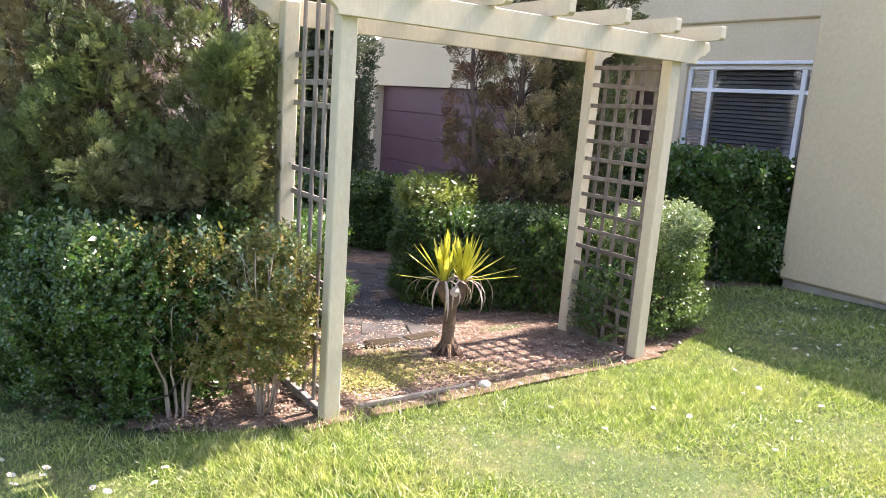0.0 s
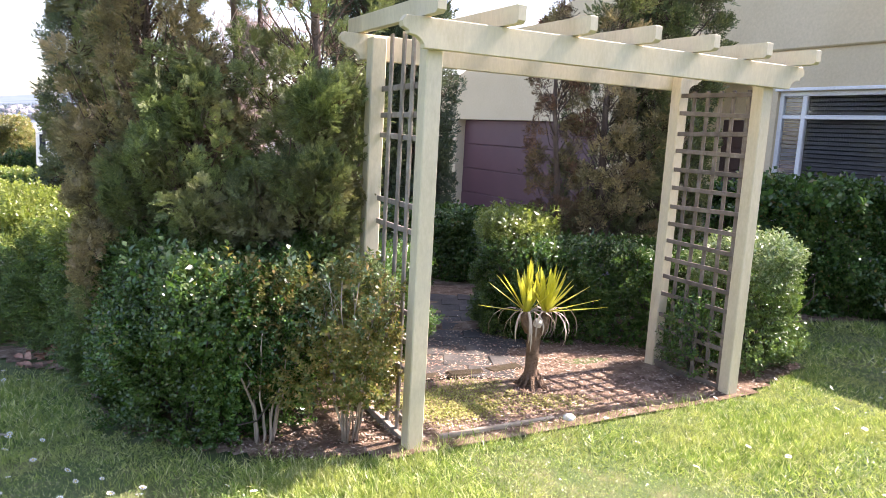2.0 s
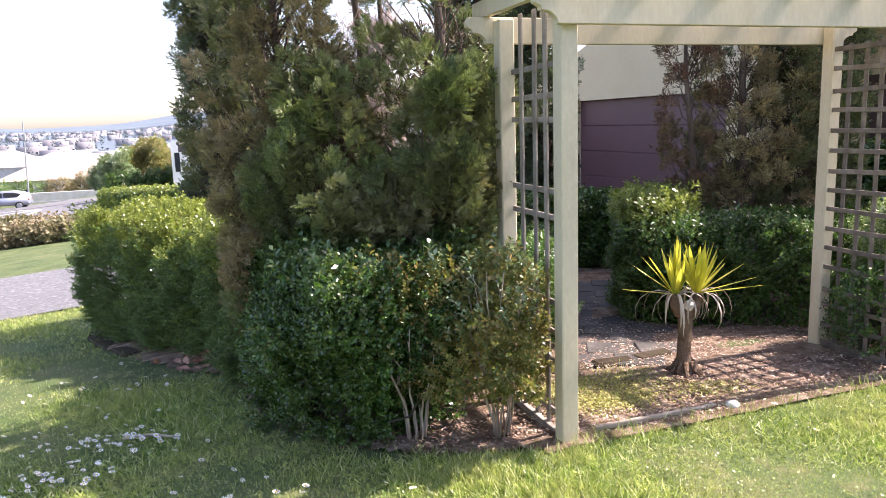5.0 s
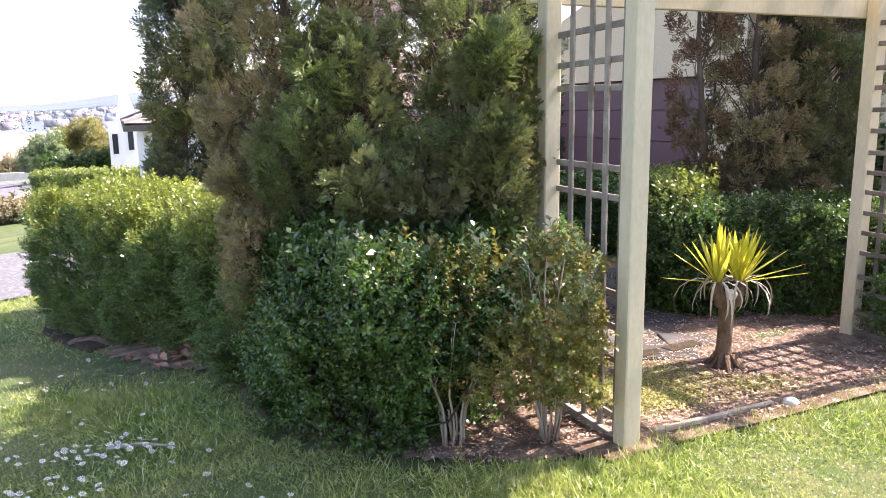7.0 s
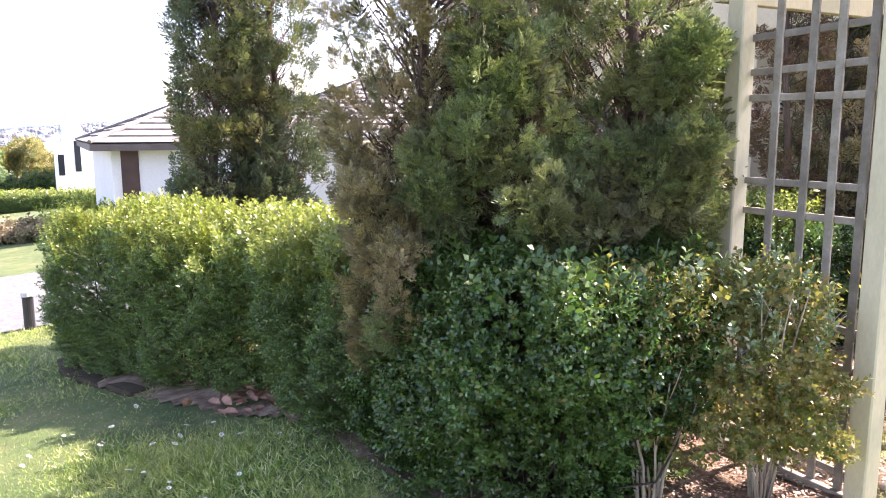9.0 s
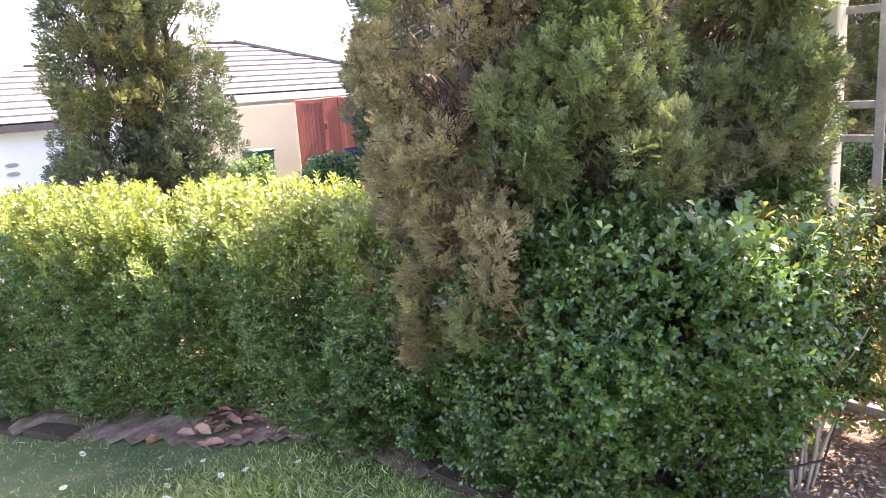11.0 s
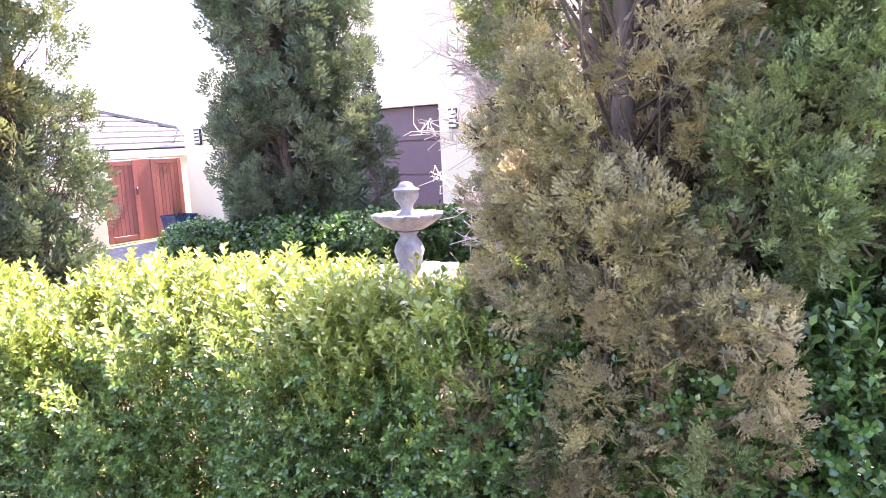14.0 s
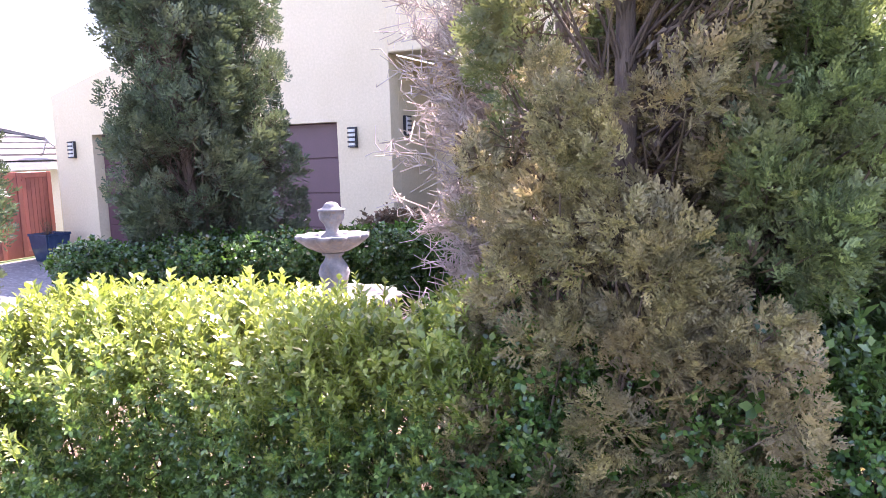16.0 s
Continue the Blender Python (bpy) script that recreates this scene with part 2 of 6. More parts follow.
def surface(name, stops, scale, rough=0.8, fine=40.0, bump=0.3, dist=0.01, stain=None, stretch=(1, 1, 1), metal=0.0, per_piece=0.0, spec=0.5):
    """A general solid material: a colour ramp over coarse noise, grain from fine noise, an optional stain colour."""
    m, nt, bsdf, _ = nodes_of(name)
    v = coords(nt, stretch)
    col = ramp(nt, noise_fac(nt, v, scale), stops)
    grain = noise_fac(nt, v, fine, 6.0, 0.7)
    col = mixed(nt, 0.35, col, ramp(nt, grain, [(0.25, (0.55, 0.55, 0.55)), (0.75, (1.15, 1.15, 1.15))]), "MULTIPLY")
    if stain is not None:
        sf = ramp(nt, noise_fac(nt, v, scale * 2.7, 8.0, 0.7), [(0.52, (0, 0, 0)), (0.75, (0.75, 0.75, 0.75))])
        col = mixed(nt, sf, col, stain)
    if per_piece:
        oi = nt.nodes.new("ShaderNodeObjectInfo")
        col = mixed(nt, per_piece, col, ramp(nt, oi.outputs["Random"], [(0, (0.5, 0.5, 0.5)), (1, (1.4, 1.4, 1.4))]), "MULTIPLY")
    nt.links.new(col, bsdf.inputs["Base Color"])
    bsdf.inputs["Roughness"].default_value = rough
    bsdf.inputs["Metallic"].default_value = metal
    bsdf.inputs["Specular IOR Level"].default_value = spec
    bumped(nt, bsdf, grain, bump, dist)
    return m


def foliage(name, stops, tint, tint_amount=0.4, tint_scale=1.2, rough=0.45, through_share=0.35, through_col=(0.35, 0.5, 0.05), spec=0.5, tint_lo=0.42, tint_hi=0.62, clump=0.0):
    """Leaves: each leaf its own shade, patches of another tint, light passing through."""
    m, nt, bsdf, out = nodes_of(name)
    ge = nt.nodes.new("ShaderNodeNewGeometry")
    col = ramp(nt, ge.outputs["Random Per Island"], stops)
    v = coords(nt)
    tf = ramp(nt, noise_fac(nt, v, tint_scale, 3.0, 0.6), [(tint_lo, (0, 0, 0)), (tint_hi, (tint_amount,) * 3)])
    col = mixed(nt, tf, col, tint)
    if clump:
        cl = noise_fac(nt, v, clump, 2.0, 0.5)
        col = mixed(nt, 1.0, col, ramp(nt, cl, [(0.32, (0.55, 0.58, 0.60)), (0.5, (1, 1, 1)), (0.68, (1.35, 1.3, 1.15))]), "MULTIPLY")
    nt.links.new(col, bsdf.inputs["Base Color"])
    bsdf.inputs["Roughness"].default_value = rough
    bsdf.inputs["Specular IOR Level"].default_value = spec
    tr = nt.nodes.new("ShaderNodeBsdfTranslucent")
    nt.links.new(mixed(nt, 0.55, col, through_col), tr.inputs["Color"])
    mx = nt.nodes.new("ShaderNodeMixShader")
    mx.inputs["Fac"].default_value = through_share
    nt.links.new(bsdf.outputs["BSDF"], mx.inputs[1])
    nt.links.new(tr.outputs["BSDF"], mx.inputs[2])
    nt.links.new(mx.outputs["Shader"], out.inputs["Surface"])
    return m


M_LAWN = surface("lawn_soil", [(0.3, (0.035, 0.065, 0.014)), (0.5, (0.065, 0.10, 0.024)), (0.7, (0.12, 0.13, 0.045))], 1.6, 0.95, 90, 0.6, 0.02, stain=(0.19, 0.16, 0.075))
M_GRASS = foliage("grass_blades", [(0, (0.035, 0.095, 0.012)), (0.3, (0.11, 0.22, 0.032)), (0.65, (0.30, 0.40, 0.09)), (0.85, (0.60, 0.62, 0.27)), (1, (0.82, 0.78, 0.52))], (0.44, 0.43, 0.17), 0.5, 2.2, 0.4, 0.35, (0.42, 0.54, 0.08), clump=14.0)
M_CLOVER = foliage("clover_leaf", [(0, (0.06, 0.13, 0.02)), (0.6, (0.15, 0.25, 0.045)), (1, (0.28, 0.36, 0.10))], (0.22, 0.28, 0.07), 0.4, 2.0, 0.45, 0.3, (0.35, 0.5, 0.06))
M_MOSS = foliage("mulch_moss", [(0, (0.16, 0.17, 0.03)), (0.6, (0.32, 0.32, 0.07)), (1, (0.48, 0.45, 0.16))], (0.34, 0.28, 0.12), 0.4, 5.0, 0.8, 0.1, (0.4, 0.4, 0.08))
M_MULCH = surface("bark_mulch", [(0.3, (0.11, 0.068, 0.045)), (0.5, (0.22, 0.152, 0.105)), (0.7, (0.38, 0.30, 0.225))], 9, 0.95, 70, 0.9, 0.03, stain=(0.14, 0.12, 0.045), spec=0.2)
# Dirty old paving, darkened further for the shade the path lies in.
M_PATH = surface("old_paving_shade_darkened", [(0.3, (0.035, 0.032, 0.029)), (0.55, (0.065, 0.06, 0.054)), (0.75, (0.11, 0.10, 0.085))], 5, 0.9, 60, 0.5, 0.01, stain=(0.07, 0.07, 0.035), per_piece=0.5)
M_STONE = surface("edging_stone", [(0.3, (0.045, 0.034, 0.020)), (0.6, (0.072, 0.056, 0.036)), (0.8, (0.11, 0.088, 0.06))], 8, 0.95, 50, 0.7, 0.02, stain=(0.05, 0.058, 0.018), per_piece=0.4, spec=0.15)
M_CREAM_WOOD = surface("cream_painted_timber", [(0.3, (0.53, 0.465, 0.315)), (0.6, (0.60, 0.53, 0.375)), (0.8, (0.65, 0.58, 0.425))], 2.5, 0.6, 60, 0.15, 0.003, stain=(0.40, 0.34, 0.21), stretch=(1, 1, 0.35))
M_GREY_WOOD = surface("weathered_grey_lath", [(0.25, (0.17, 0.135, 0.11)), (0.5, (0.26, 0.225, 0.185)), (0.75, (0.38, 0.345, 0.30))], 9, 0.85, 90, 0.4, 0.004, stain=(0.16, 0.13, 0.10), per_piece=0.45)
# Weathered brown copy of the lath wood, panel's shade included in colour.
M_BROWN_WOOD = surface("weathered_brown_lath_shaded", [(0.25, (0.095, 0.075, 0.058)), (0.5, (0.165, 0.135, 0.108)), (0.75, (0.27, 0.235, 0.195))], 9, 0.85, 90, 0.4, 0.004, stain=(0.10, 0.08, 0.06), per_piece=0.5)
M_SLAT = surface("dark_blind_slat_front", [(0.3, (0.075, 0.07, 0.072)), (0.7, (0.12, 0.11, 0.112))], 5, 0.5, 40, 0.05, 0.001)
# Blue-green tint stands for the haze over far trees.
M_FAR_GREEN = surface("far_trees_haze_tinted", [(0.3, (0.06, 0.085, 0.085)), (0.7, (0.10, 0.13, 0.125))], 0.02, 1.0, 0.5, 0.1, 0.1)
M_CYPRESS_BLUE = foliage("cypress_blue_green", [(0, (0.045, 0.070, 0.042)), (0.6, (0.085, 0.122, 0.066)), (1, (0.15, 0.19, 0.10))], (0.13, 0.13, 0.08), 0.45, 1.6, 0.5, 0.14, (0.22, 0.30, 0.10), 0.45, clump=5.0)
M_EDGE_WOOD = surface("bleached_edging_timber", [(0.3, (0.26, 0.21, 0.15)), (0.6, (0.42, 0.36, 0.27)), (0.8, (0.55, 0.48, 0.38))], 6, 0.85, 70, 0.4, 0.005, stain=(0.18, 0.14, 0.09))
M_RENDER = surface("cream_render", [(0.3, (0.61, 0.495, 0.31)), (0.55, (0.65, 0.535, 0.345)), (0.8, (0.69, 0.57, 0.38))], 0.8, 0.85, 25, 0.18, 0.006, stain=(0.60, 0.50, 0.33))
M_PLINTH = surface("grey_plinth_concrete", [(0.3, (0.30, 0.27, 0.21)), (0.7, (0.44, 0.40, 0.32))], 3, 0.9, 40, 0.4, 0.01)
M_GARAGE = surface("plum_brown_garage_steel", [(0.3, (0.085, 0.037, 0.045)), (0.7, (0.105, 0.046, 0.055))], 1.5, 0.45, 30, 0.05, 0.002)
M_DARK_DOOR = surface("dark_stained_door", [(0.3, (0.05, 0.025, 0.02)), (0.7, (0.09, 0.045, 0.035))], 3, 0.5, 40, 0.1, 0.003)
M_WHITE = surface("white_aluminium", [(0.3, (0.76, 0.76, 0.74)), (0.7, (0.82, 0.82, 0.80))], 3, 0.4, 30, 0.04, 0.002)
# Dark colour standing in for the unlit room behind the window.
M_ROOM_DARK = surface("unlit_room_dark", [(0.3, (0.06, 0.055, 0.06)), (0.7, (0.10, 0.09, 0.09))], 5, 0.5, 40, 0.05, 0.001)
M_GATE = surface("red_stained_gate_timber", [(0.3, (0.26, 0.075, 0.05)), (0.6, (0.33, 0.10, 0.065)), (0.8, (0.38, 0.125, 0.08))], 3, 0.6, 40, 0.2, 0.004, stretch=(1, 1, 0.3), per_piece=0.35)
M_TILE = surface("grey_brown_roof_tile", [(0.3, (0.12, 0.11, 0.10)), (0.7, (0.20, 0.185, 0.17))], 3, 0.8, 30, 0.3, 0.01, per_piece=0.3)
M_TILE_DARK = surface("brown_fascia", [(0.3, (0.06, 0.05, 0.045)), (0.7, (0.10, 0.085, 0.08))], 3, 0.6, 30, 0.1, 0.003)
M_WHITE_RENDER = surface("white_render", [(0.3, (0.74, 0.73, 0.70)), (0.7, (0.80, 0.79, 0.77))], 1.2, 0.85, 25, 0.1, 0.004)
M_ASPHALT = surface("pale_worn_asphalt", [(0.3, (0.10, 0.10, 0.105)), (0.7, (0.15, 0.15, 0.15))], 0.6, 0.9, 30, 0.4, 0.01)
M_GRAVEL = surface("speckled_drive_aggregate", [(0.3, (0.085, 0.088, 0.09)), (0.55, (0.14, 0.142, 0.145)), (0.7, (0.29, 0.29, 0.295))], 14, 0.9, 60, 0.7, 0.02)
M_KERB = surface("pale_concrete", [(0.3, (0.42, 0.41, 0.38)), (0.7, (0.56, 0.55, 0.52))], 2, 0.9, 30, 0.3, 0.01)
M_PAINT = surface("road_paint", [(0.3, (0.70, 0.70, 0.68)), (0.7, (0.80, 0.80, 0.78))], 3, 0.7, 30, 0.1, 0.002)
M_BARK = surface("grey_brown_bark", [(0.3, (0.09, 0.06, 0.045)), (0.6, (0.17, 0.12, 0.09)), (0.8, (0.26, 0.20, 0.16))], 14, 0.95, 60, 0.9, 0.02, stretch=(1, 1, 0.25))
M_PALE_STEM = surface("pale_shrub_stem", [(0.3, (0.28, 0.22, 0.16)), (0.7, (0.46, 0.39, 0.31))], 14, 0.9, 60, 0.5, 0.01, stretch=(1, 1, 0.3))
M_DEAD_TWIG = surface("dead_twig", [(0.3, (0.30, 0.23, 0.20)), (0.7, (0.56, 0.47, 0.41))], 9, 0.8, 60, 0.2, 0.003)
M_YUCCA_TRUNK = surface("yucca_bark", [(0.3, (0.14, 0.085, 0.05)), (0.6, (0.25, 0.165, 0.105)), (0.8, (0.36, 0.26, 0.18))], 16, 0.95, 70, 1.0, 0.03, stain=(0.13, 0.09, 0.05))
M_YUCCA_CUT = surface("pale_cut_wood", [(0.3, (0.55, 0.48, 0.38)), (0.7, (0.68, 0.62, 0.52))], 10, 0.9, 60, 0.3, 0.004)
M_YUCCA = foliage("yucca_leaf", [(0, (0.30, 0.38, 0.03)), (0.5, (0.45, 0.48, 0.04)), (1, (0.60, 0.56, 0.10))], (0.62, 0.52, 0.12), 0.4, 4.0, 0.4, 0.45, (0.8, 0.75, 0.05))
M_DRY_LEAF = surface("dry_hanging_leaf", [(0.3, (0.34, 0.27, 0.19)), (0.7, (0.52, 0.45, 0.35))], 12, 0.9, 60, 0.3, 0.003)
M_HEDGE_DARK = foliage("dark_box_leaf", [(0, (0.018, 0.052, 0.014)), (0.55, (0.050, 0.120, 0.028)), (0.92, (0.105, 0.205, 0.048)), (1, (0.18, 0.115, 0.035))], (0.055, 0.088, 0.018), 0.5, 1.4, 0.26, 0.27, (0.16, 0.34, 0.04), 0.65, clump=7.0)
# New-leaf colour, also carrying some of the sun on hedge tops.
M_HEDGE_LIME = foliage("yellow_green_new_sunlit_leaf", [(0, (0.075, 0.125, 0.02)), (0.6, (0.188, 0.245, 0.043)), (1, (0.36, 0.39, 0.125))], (0.275, 0.275, 0.055), 0.3, 2.2, 0.28, 0.32, (0.40, 0.51, 0.06), 0.6, clump=9.0)
M_HEDGE_MID = foliage("mid_green_leaf", [(0, (0.024, 0.060, 0.017)), (0.5, (0.075, 0.145, 0.038)), (0.85, (0.145, 0.23, 0.062)), (1, (0.28, 0.36, 0.12))], (0.065, 0.115, 0.03), 0.4, 1.7, 0.28, 0.30, (0.26, 0.42, 0.06), 0.65, clump=9.0)
M_DRY_SHRUB = foliage("drying_shrub_leaf", [(0, (0.05, 0.09, 0.022)), (0.55, (0.12, 0.16, 0.04)), (0.85, (0.24, 0.19, 0.06)), (1, (0.40, 0.24, 0.08))], (0.26, 0.19, 0.06), 0.4, 5.0, 0.35, 0.34, (0.42, 0.42, 0.07))
M_SILVER_LEAF = foliage("pale_glossy_leaf", [(0, (0.06, 0.12, 0.045)), (0.6, (0.13, 0.20, 0.08)), (1, (0.30, 0.36, 0.20))], (0.24, 0.30, 0.14), 0.4, 3.0, 0.22, 0.25, (0.32, 0.44, 0.12), 0.8)
M_PINK_SHRUB = foliage("bronze_pink_leaf", [(0, (0.13, 0.11, 0.06)), (0.5, (0.24, 0.18, 0.11)), (1, (0.34, 0.28, 0.17))], (0.13, 0.17, 0.06), 0.6, 1.0, 0.6, 0.25, (0.4, 0.33, 0.12))
M_CYPRESS = foliage("cypress_green", [(0, (0.060, 0.084, 0.033)), (0.6, (0.112, 0.147, 0.056)), (1, (0.195, 0.228, 0.088))], (0.205, 0.172, 0.085), 0.65, 2.2, 0.5, 0.19, (0.28, 0.33, 0.09), 0.45, clump=8.0)
M_CYPRESS_GREEN = foliage("cypress_fresh_green", [(0, (0.075, 0.112, 0.040)), (0.6, (0.145, 0.195, 0.070)), (1, (0.25, 0.30, 0.115))], (0.21, 0.185, 0.09), 0.5, 2.2, 0.45, 0.22, (0.30, 0.38, 0.10), 0.45, clump=9.0)
M_CYPRESS_OLIVE = foliage("cypress_olive", [(0, (0.145, 0.128, 0.062)), (0.55, (0.24, 0.208, 0.098)), (1, (0.38, 0.32, 0.165))], (0.30, 0.215, 0.125), 0.65, 3.0, 0.5, 0.22, (0.46, 0.38, 0.17), 0.4, clump=9.0)
M_CYPRESS_RED = foliage("cypress_reddish", [(0, (0.09, 0.055, 0.036)), (0.55, (0.17, 0.10, 0.065)), (1, (0.28, 0.15, 0.10))], (0.09, 0.105, 0.04), 0.7, 1.8, 0.65, 0.2, (0.42, 0.24, 0.13), 0.3, clump=6.0)
M_DEAD_LEAF = surface("fallen_leaf", [(0.3, (0.22, 0.10, 0.06)), (0.7, (0.42, 0.24, 0.16))], 20, 0.8, 60, 0.2, 0.002)
M_PETAL = surface("daisy_petal", [(0.3, (0.78, 0.78, 0.76)), (0.7, (0.84, 0.84, 0.82))], 20, 0.6, 60, 0.05, 0.001)
M_YELLOW = surface("daisy_centre", [(0.3, (0.70, 0.48, 0.05)), (0.7, (0.80, 0.58, 0.08))], 20, 0.7, 60, 0.05, 0.001)
M_FOUNTAIN = surface("grey_cast_stone", [(0.3, (0.13, 0.125, 0.125)), (0.55, (0.24, 0.23, 0.22)), (0.75, (0.40, 0.37, 0.33))], 9, 0.85, 60, 0.5, 0.008, stain=(0.34, 0.23, 0.13))
M_POT = surface("blue_glazed_pot", [(0.3, (0.024, 0.045, 0.09)), (0.7, (0.045, 0.075, 0.125))], 5, 0.22, 30, 0.05, 0.003)
M_BLACK = surface("black_powder_coat", [(0.3, (0.018, 0.018, 0.02)), (0.7, (0.03, 0.03, 0.035))], 5, 0.45, 40, 0.05, 0.002)
M_NAVY = surface("dark_slate_sheet", [(0.3, (0.022, 0.024, 0.035)), (0.7, (0.035, 0.037, 0.05))], 3, 0.5, 40, 0.05, 0.002)
# Lighter copy of the slate sheet, for the sun on the side.
M_SLATE_SIDE = surface("slate_sheet_sunlit_side", [(0.3, (0.09, 0.09, 0.11)), (0.7, (0.12, 0.12, 0.14))], 3, 0.5, 40, 0.05, 0.002)
M_FROST = surface("frosted_lamp_glass", [(0.3, (0.60, 0.59, 0.55)), (0.7, (0.68, 0.67, 0.63))], 5, 0.4, 40, 0.03, 0.001)
M_GALV = surface("galvanised_pole", [(0.3, (0.28, 0.29, 0.30)), (0.7, (0.38, 0.39, 0.40))], 3, 0.5, 40, 0.05, 0.002, metal=0.3)
M_CAR = surface("silver_blue_car_paint", [(0.3, (0.30, 0.33, 0.40)), (0.7, (0.34, 0.37, 0.44))], 1, 0.28, 40, 0.02, 0.001, metal=0.4)
M_TYRE = surface("tyre_rubber", [(0.3, (0.02, 0.02, 0.02)), (0.7, (0.035, 0.035, 0.035))], 8, 0.9, 40, 0.2, 0.004)
M_CARGLASS = surface("tinted_car_glass", [(0.3, (0.02, 0.022, 0.028)), (0.7, (0.03, 0.033, 0.04))], 1, 0.08, 40, 0.01, 0.001)
M_ROOF_PALE = surface("pale_peach_roof", [(0.3, (0.44, 0.36, 0.29)), (0.7, (0.52, 0.43, 0.35))], 1, 0.8, 20, 0.1, 0.01)
M_ROOF_GREY = surface("grey_far_roof", [(0.3, (0.26, 0.25, 0.25)), (0.7, (0.34, 0.32, 0.31))], 1, 0.8, 20, 0.1, 0.01)
# Bluish colour carries the haze over plain and hills.
M_HILL = surface("far_hill_haze_tinted", [(0.3, (0.07, 0.10, 0.13)), (0.6, (0.10, 0.135, 0.16)), (0.8, (0.13, 0.165, 0.18))], 0.01, 1.0, 0.05, 0.2, 1.0)
M_GREEN_PLASTIC = surface("green_bin_plastic", [(0.3, (0.03, 0.09, 0.05)), (0.7, (0.05, 0.12, 0.07))], 4, 0.5, 40, 0.05, 0.002)
# Dead brown, kept dark so the gaps between plumes read as shade.
M_DEAD_SPRAY = foliage("dead_spray_gap_shade", [(0, (0.045, 0.030, 0.020)), (0.6, (0.09, 0.062, 0.042)), (1, (0.17, 0.125, 0.09))], (0.05, 0.05, 0.025), 0.4, 2.0, 0.8, 0.08, (0.2, 0.15, 0.08), 0.2)
# Stem wood with the shade inside the hedges put into its colour.
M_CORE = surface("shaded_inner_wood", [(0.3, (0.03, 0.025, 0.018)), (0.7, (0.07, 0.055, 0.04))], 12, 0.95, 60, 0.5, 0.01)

M_PANE, _nt, _b, _ = nodes_of("window_glass")
_b.inputs["Base Color"].default_value = (0.95, 0.97, 0.97, 1)
_b.inputs["Roughness"].default_value = 0.02
_b.inputs["Transmission Weight"].default_value = 1.0
_b.inputs["IOR"].default_value = 1.45

# ---- ground ----
def axis(*spans):
    return np.concatenate([np.linspace(a, b, n, endpoint=False) for a, b, n in spans])


gx = np.append(axis((-4000, -400, 12), (-400, -60, 17), (-60, -12, 24), (-12, 12, 80), (12, 60, 24), (60, 400, 17), (400, 4000, 12)), 4000)
gy = np.append(axis((-2000, -60, 10), (-60, -8, 14), (-8, 22, 100), (22, 100, 52), (100, 500, 20), (500, 5000, 16)), 5000)
GX, GY = np.meshgrid(gx, gy)
GZ = ground_z(GX, GY)
gv = np.stack((GX, GY, GZ), -1).reshape(-1, 3)
ni, nj = GX.shape
ii, jj = np.meshgrid(np.arange(ni - 1), np.arange(nj - 1), indexing="ij")
gf = np.stack((ii * nj + jj, ii * nj + jj + 1, (ii + 1) * nj + jj + 1, (ii + 1) * nj + jj), -1).reshape(-1, 4)
tagged(part("ground", mesh_np("ground", gv, gf), M_LAWN, smooth=True), "mossy green lawn soil falling gently to the street", "ground", kind="structure")


def sheet(name, poly, cell, lift, material, label, rough=0.0, seed=1, category="ground"):
    """A thin sheet that follows the ground inside an outline."""
    xs, ys = [p[0] for p in poly], [p[1] for p in poly]
    ax, ay = np.arange(min(xs), max(xs) + cell, cell), np.arange(min(ys), max(ys) + cell, cell)
    X, Y = np.meshgrid(ax, ay)
    keep = inside(poly, X[:-1, :-1] + cell / 2, Y[:-1, :-1] + cell / 2)
    P = np.stack((X, Y, 0 * X), -1).reshape(-1, 3)
    Z = ground_z(X, Y) + lift + (rough * value_noise(P, 9.0, seed).reshape(X.shape) if rough else 0)
    V = np.stack((X, Y, Z), -1).reshape(-1, 3)
    n = X.shape[1]
    a, b = np.nonzero(keep)
    F = np.stack((a * n + b, a * n + b + 1, (a + 1) * n + b + 1, (a + 1) * n + b), -1)
    used = np.unique(F)
    remap = np.zeros(len(V), int)
    remap[used] = np.arange(len(used))
    return tagged(part(name, mesh_np(name, V[used], remap[F]), material, smooth=True), label, category, kind="structure")


BED = [(1.70, 3.24), (1.13, 3.54), (0.70, 3.98), (0.44, 4.4), (0.34, 4.85), (0.27, 5.3), (0.14, 5.92), (-0.12, 6.22), (-0.42, 6.74), (-0.84, 7.55), (-1.06, 8.5), (-0.8, 9.7), (0.5, 10.3), (4.6, 10.5), (5.9, 9.4), (6.2, 7.0), (6.6, 6.0), (9.1, 6.4), (9.1, 4.6), (7.4, 4.45), (6.4, 4.7), (5.5, 4.3), (5.2, 3.55), (4.3, 3.27)]
sheet("mulch_bed", BED, 0.07, 0.012, M_MULCH, "reddish bark mulch bed under the pergola and hedges", 0.008)
DRIVE = [(-20, 10.7), (-2, 10.7), (4.9, 10.7), (6.1, 9.6), (6.4, 7.4), (7.4, 6.6), (9.2, 6.6), (9.2, 18.3), (3.5, 18.3), (-1, 15.9), (-20, 15.7)]
sheet("driveway", DRIVE, 0.4, 0.010, M_GRAVEL, "grey speckled exposed-aggregate driveway", category="driveway")
SIDE_ROAD = [(-60, 24), (-6, 22.6), (-4.6, 30), (-4.8, 45), (-2, 66), (-17, 66), (-14.6, 60), (-12.2, 48), (-14, 43), (-60, 40)]
sheet("side_road", SIDE_ROAD, 1.0, 0.03, M_ASPHALT, "pale worn asphalt side road", category="road")
